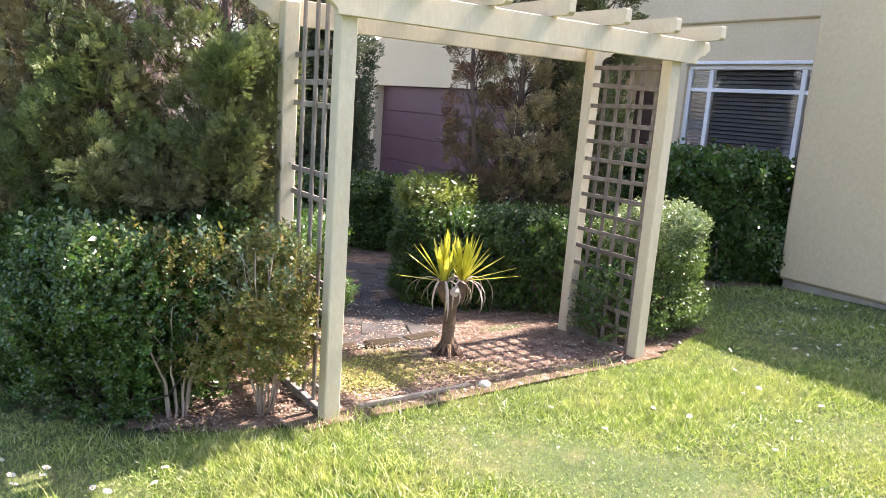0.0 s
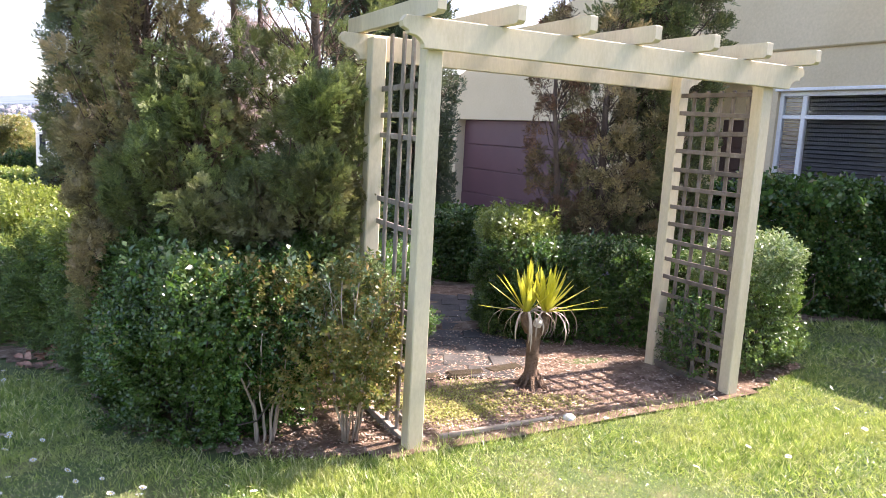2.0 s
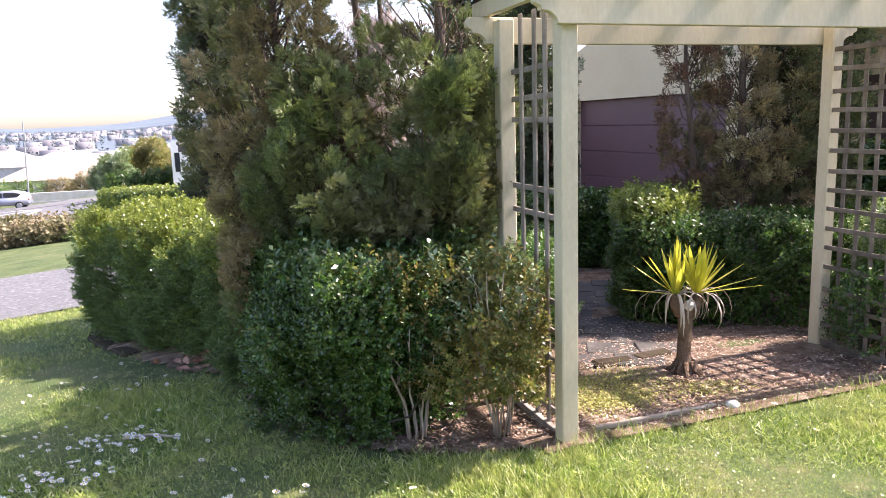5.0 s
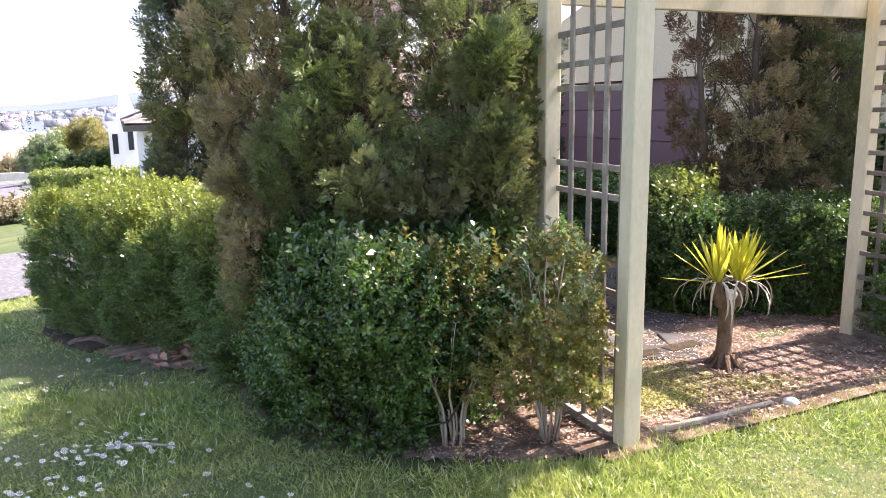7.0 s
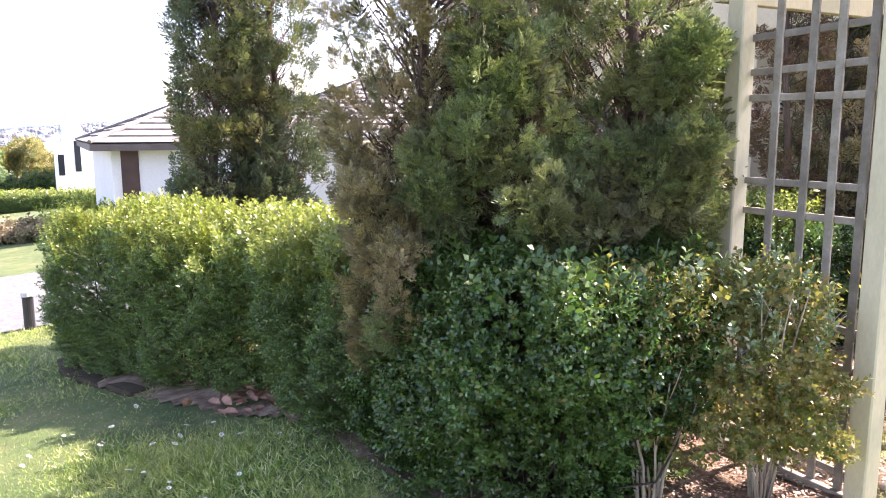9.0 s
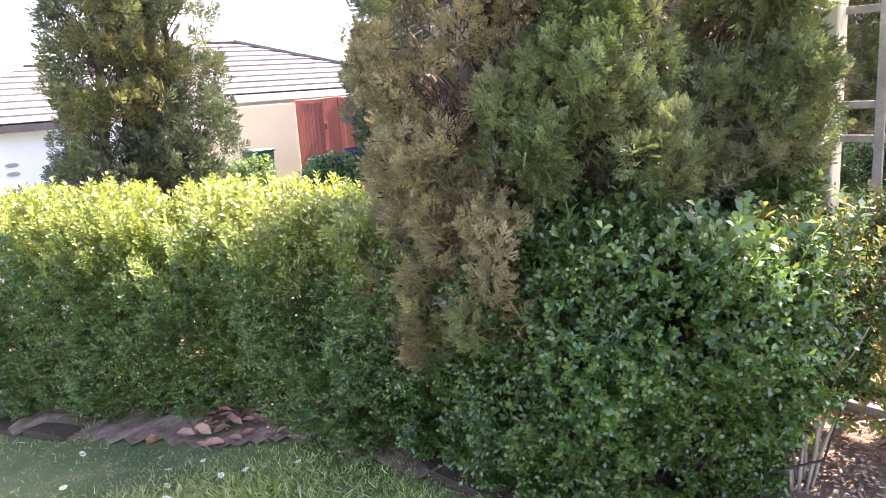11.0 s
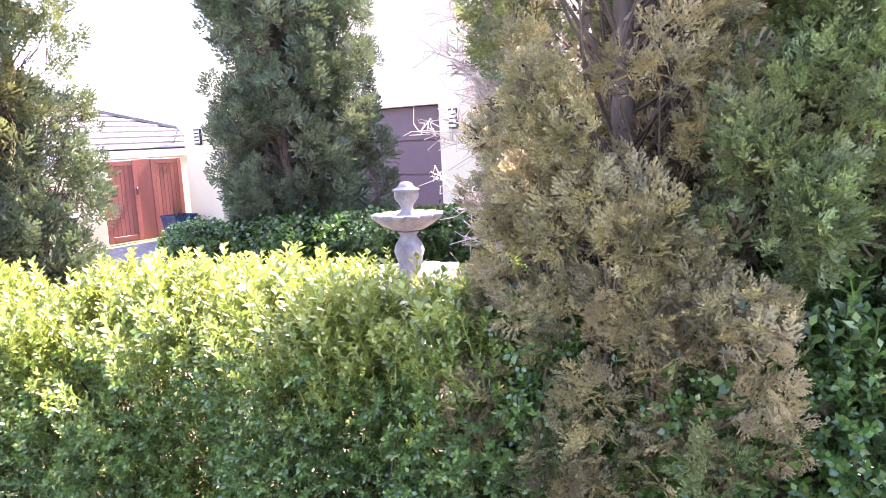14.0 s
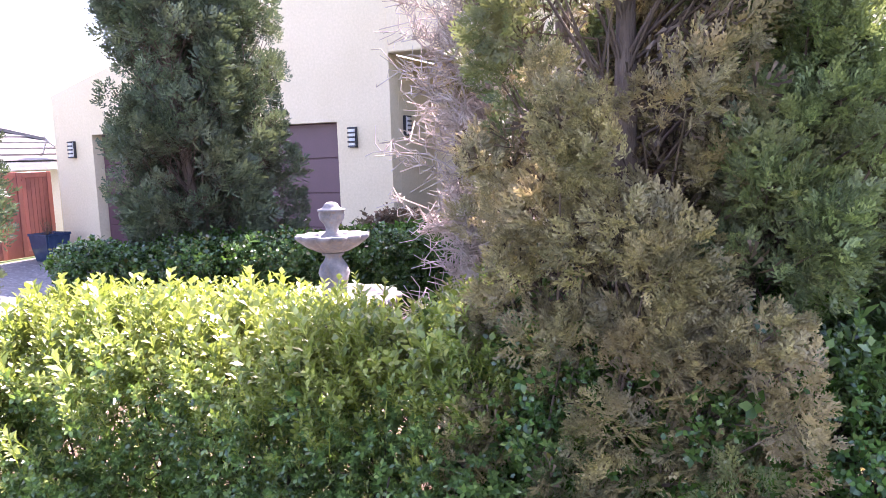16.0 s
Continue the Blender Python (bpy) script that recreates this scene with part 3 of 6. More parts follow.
sheet("road", [(-160, 66.5), (90, 66.5), (90, 80), (-160, 80)], 2.5, 0.035, M_ASPHALT, "wide pale asphalt road along the foot of the slope", category="road")
sheet("far_plain", [(-900, 95), (700, 95), (700, 1900), (-900, 1900)], 50, 0.2, M_HILL, "suburb floor below the hills, haze put into its colour", category="ground")


def ribbon(name, pts, width, lift, height, material, label, category):
    """A kerb or painted line along points on the ground."""
    bm = bmesh.new()
    rows = []
    for i, p in enumerate(pts):
        a, b = Vector(pts[max(i - 1, 0)]), Vector(pts[min(i + 1, len(pts) - 1)])
        d = (b - a).normalized()
        nrm = Vector((-d.y, d.x)) * width / 2
        row = []
        for s in (-1, 1):
            x, y = p[0] + s * nrm.x, p[1] + s * nrm.y
            z = gz(x, y) + lift
            row += [bm.verts.new((x, y, z)), bm.verts.new((x, y, z + height))]
        rows.append(row)
    for a, b in zip(rows, rows[1:]):
        for k, l in ((0, 1), (1, 3), (3, 2)):
            bm.faces.new((a[k], b[k], b[l], a[l]))
    for r in (rows[0], rows[-1]):
        bm.faces.new((r[0], r[1], r[3], r[2]))
    bmesh.ops.recalc_face_normals(bm, faces=bm.faces)
    return tagged(part(name, bm, material), label, category, kind="structure")


isle = [(-60, 40.2)] + [(-14.2 + 2.2 * math.sin(a), 46 - 3.6 * math.cos(a)) for a in np.linspace(-0.6, 1.5, 9)] + [(-13.2, 54), (-15.2, 61), (-19, 65.2), (-26, 66.2), (-160, 66.4)]
ribbon("kerb", isle, 0.5, 0.02, 0.14, M_KERB, "pale concrete kerb round the street corner lawn", "kerb")
ribbon("kerb_far", [(-160, 80.2), (-40, 80.2), (90, 80.2)], 0.4, 0.02, 0.16, M_KERB, "pale concrete kerb along the far side of the road", "kerb")
ribbon("kerb_near", [(-60, 24), (-20, 23.2), (-6, 22.5), (-4.5, 30), (-4.7, 45), (-2, 66)], 0.35, 0.02, 0.13, M_KERB, "pale concrete kerb beside the shrub bed", "kerb")
ribbon("road_line", [(-100, 66.8), (-30, 66.7), (-18, 66.4), (-12, 63), (-10, 58), (-9.6, 52)], 0.3, 0.045, 0.006, M_PAINT, "white painted edge line curving into the side road", "road marking")
ribbon("road_line_b", [(-16.5, 58.5), (-10.5, 57.5)], 0.7, 0.045, 0.006, M_PAINT, "white painted give-way bar on asphalt", "road marking")
ribbon("road_line_c", [(-3.4, 64), (-5.5, 57.5)], 0.4, 0.045, 0.006, M_PAINT, "white painted edge line on asphalt", "road marking")

# ---- house ----
WX = 9.24


def wall_slab(outline, x0, x1, holes=()):
    """A wall of given thickness in the y-z plane from a left-to-right height profile, cut by rectangular openings."""
    cuts = sorted({p[0] for p in outline} | {v for h in holes for v in h[:2]})
    bm = bmesh.new()

    def top(y):
        for (ya, za), (yb, zb) in zip(outline, outline[1:]):
            if ya <= y <= yb:
                return za + (zb - za) * (y - ya) / (yb - ya)
        return outline[-1][1]

    def prism(ya, yb, z0a, z0b, z1a, z1b):
        v = [bm.verts.new(p) for p in ((x0, ya, z0a), (x0, yb, z0b), (x0, yb, z1b), (x0, ya, z1a), (x1, ya, z0a), (x1, yb, z0b), (x1, yb, z1b), (x1, ya, z1a))]
        for f in ((3, 2, 1, 0), (4, 5, 6, 7), (0, 1, 5, 4), (1, 2, 6, 5), (2, 3, 7, 6), (3, 0, 4, 7)):
            bm.faces.new([v[k] for k in f])

    for ya, yb in zip(cuts, cuts[1:]):
        ym = (ya + yb) / 2
        lows = sorted((h[2], h[3]) for h in holes if h[0] < ym < h[1])
        z = -1.0
        for lo, hi in lows:
            if lo > z:
                prism(ya, yb, z, z, lo, lo)
            z = hi
        prism(ya, yb, z, z, top(ya), top(yb))
    bmesh.ops.remove_doubles(bm, verts=bm.verts, dist=0.0005)
    inner = [f for f in bm.faces if len(f.verts) == 4 and any(g is not f and set(g.verts) == set(f.verts) for g in f.verts[0].link_faces)]
    bmesh.ops.delete(bm, geom=inner, context="FACES_ONLY")
    bmesh.ops.recalc_face_normals(bm, faces=bm.faces)
    return bm


house = thing("house", (WX, 10, 0), "cream rendered house with plum garage door and flat parapets", "house")
GAR_Y0, GAR_Y1, GAR_TOP = 11.27, 16.95, 2.05
part("garage_wall", wall_slab([(10.25, 5.1), (11.2, 4.75), (18.0, 2.87)], WX, WX + 0.30, [(GAR_Y0, GAR_Y1, -1, GAR_TOP)]), M_RENDER, house, "smooth cream rendered wall with a sloping parapet")
part("end_wall", box(WX + 0.302, 15, 17.7, 18.0, -1, 2.85, 0), M_RENDER, house)
part("garage_ceiling", box(WX + 0.31, 15, 10.3, 17.69, 2.5, 2.6, 0), M_RENDER, house)
# Top is unseen; its height is set to cast shade over the hedges.
part("upper_block", box(WX - 0.05, 15, 4.4, 10.245, 3.09, 7.1, 0.02), M_RENDER, house, "cream rendered upper wall block over the entry")
part("entry_side_wall", box(WX + 0.302, 12.0, 10.252, 10.45, -0.8, 3.088, 0.01), M_RENDER, house)
part("entry_back_wall", box(11.0, 11.3, 7.8, 10.25, -0.8, 3.088, 0), M_RENDER, house)
part("entry_pier_wall", box(WX, 11.3, 7.6, 7.8, -0.8, 3.088, 0.01), M_RENDER, house)
WIN_Y0, WIN_Y1, WIN_Z0, WIN_Z1 = 5.20, 7.37, 0.75, 2.52
part("window_wall", wall_slab([(4.38, 3.09), (7.598, 3.09)], WX, WX + 0.25, [(WIN_Y0, WIN_Y1, WIN_Z0, WIN_Z1)]), M_RENDER, house)
part("front_block", box(7.45, 15, -9.0, 4.38, 0.14, 3.12, 0.03), M_RENDER, house, "plain cream rendered front wall with softly rounded corner")
part("plinth", box(7.50, 14.9, -8.95, 4.34, -0.6, 0.139, 0.01), M_PLINTH, house, "set-back grey concrete plinth under the wall")
# Unseen roof, raised along with the block.
part("roof", box(WX + 0.35, 15, 4.5, 10.2, 7.105, 7.25, 0.02), M_TILE_DARK, house)
gd = part("garage_door", box(WX + 0.26, WX + 0.30, GAR_Y0, GAR_Y1, -0.6, GAR_TOP, 0), M_GARAGE, house, "plum-brown sectional garage door")
gz_floor = gz(WX, 14)
for k in range(4):
    z0 = gz_floor + k * (GAR_TOP - gz_floor) / 4
    part("door_panel", box(WX + 0.225, WX + 0.258, GAR_Y0 + 0.02, GAR_Y1 - 0.02, z0 + 0.008, z0 + (GAR_TOP - gz_floor) / 4 - 0.008, 0.008), M_GARAGE, gd)
fd = part("front_door", box(10.93, 10.995, 8.2, 9.85, -0.5, 2.2, 0.01), M_DARK_DOOR, house, "dark stained entry door in deep porch")
for k in range(6):
    part("door_slat", box(10.90, 10.928, 8.3, 9.75, -0.2 + k * 0.38, 0.1 + k * 0.38, 0.01), M_DARK_DOOR, fd)

win = thing("window_1", (WX, 6.3, WIN_Z0), "white aluminium window with closed dark venetian blinds", "window", kind="structure")
wf = box(WX + 0.05, WX + 0.12, WIN_Y0, WIN_Y1, WIN_Z1 - 0.06, WIN_Z1, 0.006)
box(WX + 0.05, WX + 0.12, WIN_Y0, WIN_Y1, WIN_Z0, WIN_Z0 + 0.06, 0.006, wf)
for y in (WIN_Y0 + 0.03, 5.56, 6.97, WIN_Y1 - 0.03):
    box(WX + 0.052, WX + 0.118, y - 0.035, y + 0.035, WIN_Z0 + 0.061, WIN_Z1 - 0.061, 0.006, wf)
for ya, yb in ((WIN_Y0 + 0.066, 5.524), (5.596, 6.934), (7.006, WIN_Y1 - 0.066)):
    box(WX + 0.054, WX + 0.116, ya, yb, 2.145, 2.20, 0.006, wf)
part("window_frame", wf, M_WHITE, win)
part("window_sill", box(WX - 0.04, WX + 0.13, WIN_Y0 - 0.05, WIN_Y1 + 0.05, WIN_Z0 - 0.05, WIN_Z0 - 0.004, 0.008), M_WHITE, win)
part("window_head", box(WX - 0.03, WX + 0.048, WIN_Y0 - 0.04, WIN_Y1 + 0.04, WIN_Z1 + 0.004, WIN_Z1 + 0.05, 0.008), M_WHITE, win)
pane = part("pane", box(WX + 0.082, WX + 0.088, WIN_Y0 + 0.04, WIN_Y1 - 0.04, WIN_Z0 + 0.062, WIN_Z1 - 0.062, 0), M_PANE, win)
pane.visible_shadow = False
slat_me = None
for k in range(29):
    z = WIN_Z0 + 0.08 + k * 0.0585
    if slat_me is None:
        s_bm = box(-0.026, 0.026, WIN_Y0 + 0.012, WIN_Y1 - 0.012, -0.0015, 0.0015, 0)
        bmesh.ops.rotate(s_bm, verts=s_bm.verts, cent=(0, 0, 0), matrix=Matrix.Rotation(radians(-58), 3, "Y"))
        slat_me = bpy.data.meshes.new("slat")
        s_bm.to_mesh(slat_me)
        s_bm.free()
        slat_me.materials.append(M_SLAT)
    sl = part("slat", slat_me, None, win)
    sl.matrix_basis = pose(WX + 0.15, 0, z)
    sl.matrix_parent_inverse = win.matrix_basis.inverted()
# Added dark panel, so gaps between the slats look like unlit room.
part("room_dark_panel", box(WX + 0.9, WX + 0.95, 4.45, 7.59, -0.5, 3.0, 0), M_ROOM_DARK, win)


def sconce(loc, rz):
    t = thing("wall_light", loc, "black slatted wall light with frosted glass", "wall light", group="wall lights on the house", rz=rz)
    m = t.matrix_basis
    for name, args, mat in (("body", (0.002, 0.05, -0.07, 0.07, -0.17, 0.17, 0.005), M_BLACK), ("diffuser", (0.051, 0.085, -0.055, 0.055, -0.15, 0.15, 0.006), M_FROST)):
        b = box(*args)
        b.transform(m)
        part(name, b, mat, t)
    for k in range(5):
        b = box(0.086, 0.10, -0.072, 0.072, -0.165 + k * 0.075, -0.135 + k * 0.075, 0.003)
        b.transform(m)
        part("bar", b, M_BLACK, t)
    return t


sconce((WX, 17.48, 1.77), 180)
sconce((WX, 10.95, 1.78), 180)
sconce((9.75, 10.252, 1.95), -90)

# side gate and boundary wall
gate_z = gz(8.4, 18.4)
gw = tagged(part("boundary_wall", box(5.2, 7.43, 18.4, 18.6, gate_z - 0.4, 1.30, 0.01), M_RENDER), "low cream rendered boundary wall beside the gate", "wall", kind="structure")
gate = thing("side_gate", (8.4, 18.45, gate_z), "red-brown stained timber double side gate, closed", "gate")
for x0, x1, nm in ((7.46, 8.26, "leaf"), (8.62, 9.40, "leaf")):
    part(nm, box(x0, x1, 18.44, 18.49, gate_z + 0.03, 1.36, 0.006), M_GATE, gate)
    for xa, xb in ((x0, x0 + 0.10), (x1 - 0.10, x1)):
        part("stile", box(xa, xb, 18.415, 18.438, gate_z + 0.03, 1.36, 0.005), M_GATE, gate)
    for za in (gate_z + 0.06, 1.24):
        part("rail", box(x0 + 0.102, x1 - 0.102, 18.417, 18.438, za, za + 0.11, 0.005), M_GATE, gate)
    nb = 6
    for k in range(nb):
        w = (x1 - x0 - 0.21) / nb
        part("board", box(x0 + 0.105 + k * w + 0.004, x0 + 0.105 + (k + 1) * w - 0.004, 18.425, 18.438, gate_z + 0.18, 1.235, 0.003), M_GATE, gate)
part("centre_panel", box(8.27, 8.61, 18.43, 18.48, gate_z + 0.03, 1.37, 0.006), M_GATE, gate, "bright orange-brown timber panel between the leaves")
part("handle", box(8.20, 8.235, 18.38, 18.414, 0.62, 0.76, 0.006), M_BLACK, gate, "black latch handle")

pot = thing("planter_pot", (8.55, 17.55, gz(8.55, 17.55)), "square tapered blue glazed pot with a thin dry plant", "plant pot")
pb = bmesh.new()
pz = gz(8.55, 17.55) + 0.01
for half, z in ((0.20, 0.0), (0.245, 0.25), (0.27, 0.50), (0.285, 0.505), (0.285, 0.545), (0.25, 0.545), (0.235, 0.44)):
    for sx, sy in ((-1, -1), (1, -1), (1, 1), (-1, 1)):
        pb.verts.new((8.55 + sx * half, 17.55 + sy * half, pz + z))
pb.verts.ensure_lookup_table()
for k in range(6):
    for c in range(4):
        pb.faces.new([pb.verts[k * 4 + c], pb.verts[k * 4 + (c + 1) % 4], pb.verts[k * 4 + 4 + (c + 1) % 4], pb.verts[k * 4 + 4 + c]])
pb.faces.new([pb.verts[c] for c in (3, 2, 1, 0)])
pb.faces.new([pb.verts[24 + c] for c in range(4)])
bmesh.ops.bevel(pb, geom=[e for e in pb.edges if abs(e.verts[0].co.z - e.verts[1].co.z) > 0.02], offset=0.03, segments=2, affect="EDGES")
part("pot", pb, M_POT, pot)
n = 26
st = np.tile((8.55, 17.55, pz + 0.45), (n, 1)) + RNG.normal(0, 0.05, (n, 3)) * (1, 1, 0)
en = st + np.stack((RNG.normal(0, 0.07, n), RNG.normal(0, 0.07, n), RNG.uniform(0.2, 0.42, n)), -1)
part("dry_plant", mesh_np("dry_plant", *twigs_np(st, en, 0.006, 0.003)), M_CYPRESS_RED, pot)

# ---- neighbouring houses ----
def tiled_roof(parent, x0, x1, y0, y1, z0, z1, ridge0, ridge1, rows, material, over=0.4, trim=M_TILE_DARK):
    """A hip roof with stepped courses of tiles and hip cappings."""
    bm = bmesh.new()
    ym = (y0 + y1) / 2
    eave = [Vector((x0 - over, y0 - over, z0)), Vector((x1 + over, y0 - over, z0)), Vector((x1 + over, y1 + over, z0)), Vector((x0 - over, y1 + over, z0))]
    tops = [Vector((ridge0, ym, z1)), Vector((ridge1, ym, z1)), Vector((ridge1, ym, z1)), Vector((ridge0, ym, z1))]
    bm.faces.new([bm.verts.new(p - Vector((0, 0, 0.02))) for p in eave])
    roof = part("roof", bm, material, parent, "low hipped roof of weathered concrete tiles")
    for side in range(4):
        a0, b0, a1, b1 = eave[side], eave[(side + 1) % 4], tops[side], tops[(side + 1) % 4]
        for r in range(rows):
            f0, f1 = r / rows, (r + 1) / rows
            step = Vector((0, 0, 0.045))
            p = [a0.lerp(a1, f0) + step, b0.lerp(b1, f0) + step, b0.lerp(b1, f1), a0.lerp(a1, f1)]
            low = [a0.lerp(a1, f0), b0.lerp(b1, f0)]
            if (p[2] - p[3]).length < 0.01:
                p.pop()
            cm = bmesh.new()
            v = [cm.verts.new(q) for q in p]
            cm.faces.new(v)
            w = [cm.verts.new(q) for q in low]
            cm.faces.new((w[0], w[1], v[1], v[0]))
            part("tile_course", cm, material, roof)
    cap = bmesh.new()
    for a, b in zip(eave, tops):
        tube([a + Vector((0, 0, 0.05)), b + Vector((0, 0, 0.06))], [0.06, 0.06], 5, cap)
    if (tops[0] - tops[1]).length > 0.05:
        tube([tops[0] + Vector((0, 0, 0.06)), tops[1] + Vector((0, 0, 0.06))], [0.07, 0.07], 5, cap)
    part("ridge_capping", cap, material, parent)
    fb = bmesh.new()
    box(x0 - over, x1 + over, y0 - over, y0 - over + 0.04, z0 - 0.17, z0 + 0.03, 0, fb)
    box(x0 - over, x0 - over + 0.04, y0 - over + 0.041, y1 + over, z0 - 0.17, z0 + 0.03, 0, fb)
    box(x1 + over - 0.04, x1 + over, y0 - over + 0.041, y1 + over, z0 - 0.17, z0 + 0.03, 0, fb)
    part("gutter", fb, trim, parent)


nz = gz(3, 23)
nb1 = thing("neighbour_house", (3, 24, nz), "white rendered neighbour house with grey-brown tiled hip roof", "house")
part("wall", box(0.28, 7.5, 22.0, 31.0, nz - 0.5, 1.18, 0.01), M_WHITE_RENDER, nb1)
part("soffit", box(-0.1, 7.9, 21.6, 31.4, 1.181, 1.22, 0), M_WHITE, nb1)
tiled_roof(nb1, 0.25, 7.5, 22.0, 31.0, 1.25, 2.75, 3.6, 4.2, 9, M_TILE, 0.45)
part("side_door", box(0.50, 0.92, 21.96, 21.995, nz, 1.08, 0.006), M_DARK_DOOR, nb1, "brown glazed timber door with white surround")
for zc in (0.15, 0.35):
    vt = lathe([(0.09, 0), (0.09, 0.02)], 16)
    vt.transform(pose(2.05, 21.985, zc, 90) @ Matrix.Diagonal((1.6, 0.5, 1, 1)))
    part("vent", vt, M_ROOF_GREY, nb1)
part("chimney", box(2.55, 2.85, 25.9, 26.2, 2.3, 3.25, 0.02), M_WHITE_RENDER, nb1)

gz2 = gz(0, 48)
nb2 = thing("gabled_house", (1, 49, gz2), "tall white gabled house front with narrow windows", "house")
gb = bmesh.new()
for y in (48.0, 56.0):
    for x, z in ((-0.9, gz2 - 1), (3.2, gz2 - 1), (3.2, 1.0), (0.8, 1.0), (0.28, 2.85), (-0.08, 2.85), (-0.5, 1.05), (-0.9, 1.0)):
        gb.verts.new((x, y, z))
gb.verts.ensure_lookup_table()
gb.faces.new([gb.verts[k] for k in range(8)])
gb.faces.new([gb.verts[15 - k] for k in range(8)])
for k in range(8):
    gb.faces.new([gb.verts[(k + 1) % 8], gb.verts[k], gb.verts[8 + k], gb.verts[8 + (k + 1) % 8]])
bmesh.ops.recalc_face_normals(gb, faces=gb.faces)
part("wall", gb, M_WHITE_RENDER, nb2)
for x0, z0, hh in ((0.12, -0.6, 1.7), (-0.72, -0.8, 1.15)):
    part("window", box(x0, x0 + 0.3, 47.97, 48.02, z0, z0 + hh, 0.01), M_CARGLASS, nb2)

nb3 = thing("house_behind_gate", (8, 22, -0.5), "house behind the gate with brown tiled hip roof", "house")
part("wall", box(4.2, 12.0, 19.6, 26, -1.2, 1.50, 0.01), M_WHITE_RENDER, nb3)
tiled_roof(nb3, 4.2, 12.0, 19.6, 26, 1.56, 3.0, 7.3, 8.2, 10, M_TILE, 0.35, M_WHITE)
dish = lathe([(0.02, 0.0), (0.20, 0.03), (0.33, 0.10), (0.335, 0.115), (0.19, 0.05), (0.02, 0.02)], 24)
dish.transform(pose(10.2, 19.35, 2.12, 70, 0, 15))
part("satellite_dish", dish, M_GALV, nb3, "round grey satellite dish on the roof edge", smooth=True)
part("dish_arm", tube([(10.2, 19.45, 2.05), (10.2, 19.6, 1.75)], [0.02, 0.02], 6), M_GALV, nb3)

bin_t = thing("wheelie_bin", (6.1, 17.9, gz(6.1, 17.9)), "green plastic wheelie bin standing by the wall", "bin")
bz = gz(6.1, 17.9)
bb = bmesh.new()
for h, hw in ((0.05, 0.21), (0.75, 0.265)):
    for sx, sy in ((-1, -1), (1, -1), (1, 1), (-1, 1)):
        bb.verts.new((6.1 + sx * hw, 17.9 + sy * hw, bz + h))
bb.verts.ensure_lookup_table()
for c in range(4):
    bb.faces.new([bb.verts[c], bb.verts[(c + 1) % 4], bb.verts[4 + (c + 1) % 4], bb.verts[4 + c]])
bb.faces.new([bb.verts[c] for c in (3, 2, 1, 0)])
bb.faces.new([bb.verts[4 + c] for c in range(4)])
bmesh.ops.bevel(bb, geom=list(bb.edges), offset=0.02, segments=2, affect="EDGES")
part("body", bb, M_GREEN_PLASTIC, bin_t)
part("lid", box(5.82, 6.38, 17.61, 18.19, bz + 0.752, bz + 0.81, 0.02), M_GREEN_PLASTIC, bin_t)
for sx in (-1, 1):
    wl = lathe([(0.09, -0.025), (0.1, -0.02), (0.1, 0.02), (0.09, 0.025)], 16)
    wl.transform(pose(6.1 + sx * 0.24, 18.08, bz + 0.1, 0, 90, 0))
    part("wheel", wl, M_TYRE, bin_t)

# ---- pergola ----
PX0, PX1, PY0, PY1 = 1.71, 4.08, 3.29, 4.01
pergola = thing("pergola", (2.95, 3.67, 0), "cream painted timber garden pergola with weathered lattice sides", "pergola")
for x in (PX0, PX1):
    for y in (PY0, PY1):
        b = gz(x, y) - 0.15
        part("post", box(x, x + 0.09, y, y + 0.09, b, 2.205, 0.006), M_CREAM_WOOD, pergola)


def scroll_beam(y0, y1, x0, x1, z0, z1):
    """A beam whose ends are cut in a scroll."""
    prof = [(x0 + 0.02, z1), (x0, z1 - 0.03), (x0 + 0.005, z1 - 0.055), (x0 + 0.035, z1 - 0.07), (x0 + 0.04, z1 - 0.085)]
    for k in range(6):
        a = math.pi / 2 * k / 5
        prof.append((x0 + 0.04 + 0.09 * math.sin(a) * 0.9, z1 - 0.085 - (z1 - 0.085 - z0) * (1 - math.cos(a))))
    right = [(x0 + x1 - x, z) for x, z in reversed(prof)]
    ring = prof + right
    bm = bmesh.new()
    fr = [bm.verts.new((x, y0, z)) for x, z in ring]
    bk = [bm.verts.new((x, y1, z)) for x, z in ring]
    m = len(ring)
    bm.faces.new(fr)
    bm.faces.new(list(reversed(bk)))
    for k in range(m):
        bm.faces.new((fr[(k + 1) % m], fr[k], bk[k], bk[(k + 1) % m]))
    bmesh.ops.recalc_face_normals(bm, faces=bm.faces)
    bmesh.ops.bevel(bm, geom=[e for e in bm.edges if abs(e.verts[0].co.y - e.verts[1].co.y) < 1e-4], offset=0.003, segments=1, affect="EDGES")
    return bm


part("front_beam", scroll_beam(PY0 - 0.048, PY0 - 0.003, 1.55, 4.38, 2.08, 2.225), M_CREAM_WOOD, pergola)
part("rear_beam", scroll_beam(PY1 + 0.093, PY1 + 0.138, 1.55, 4.38, 2.08, 2.225), M_CREAM_WOOD, pergola)
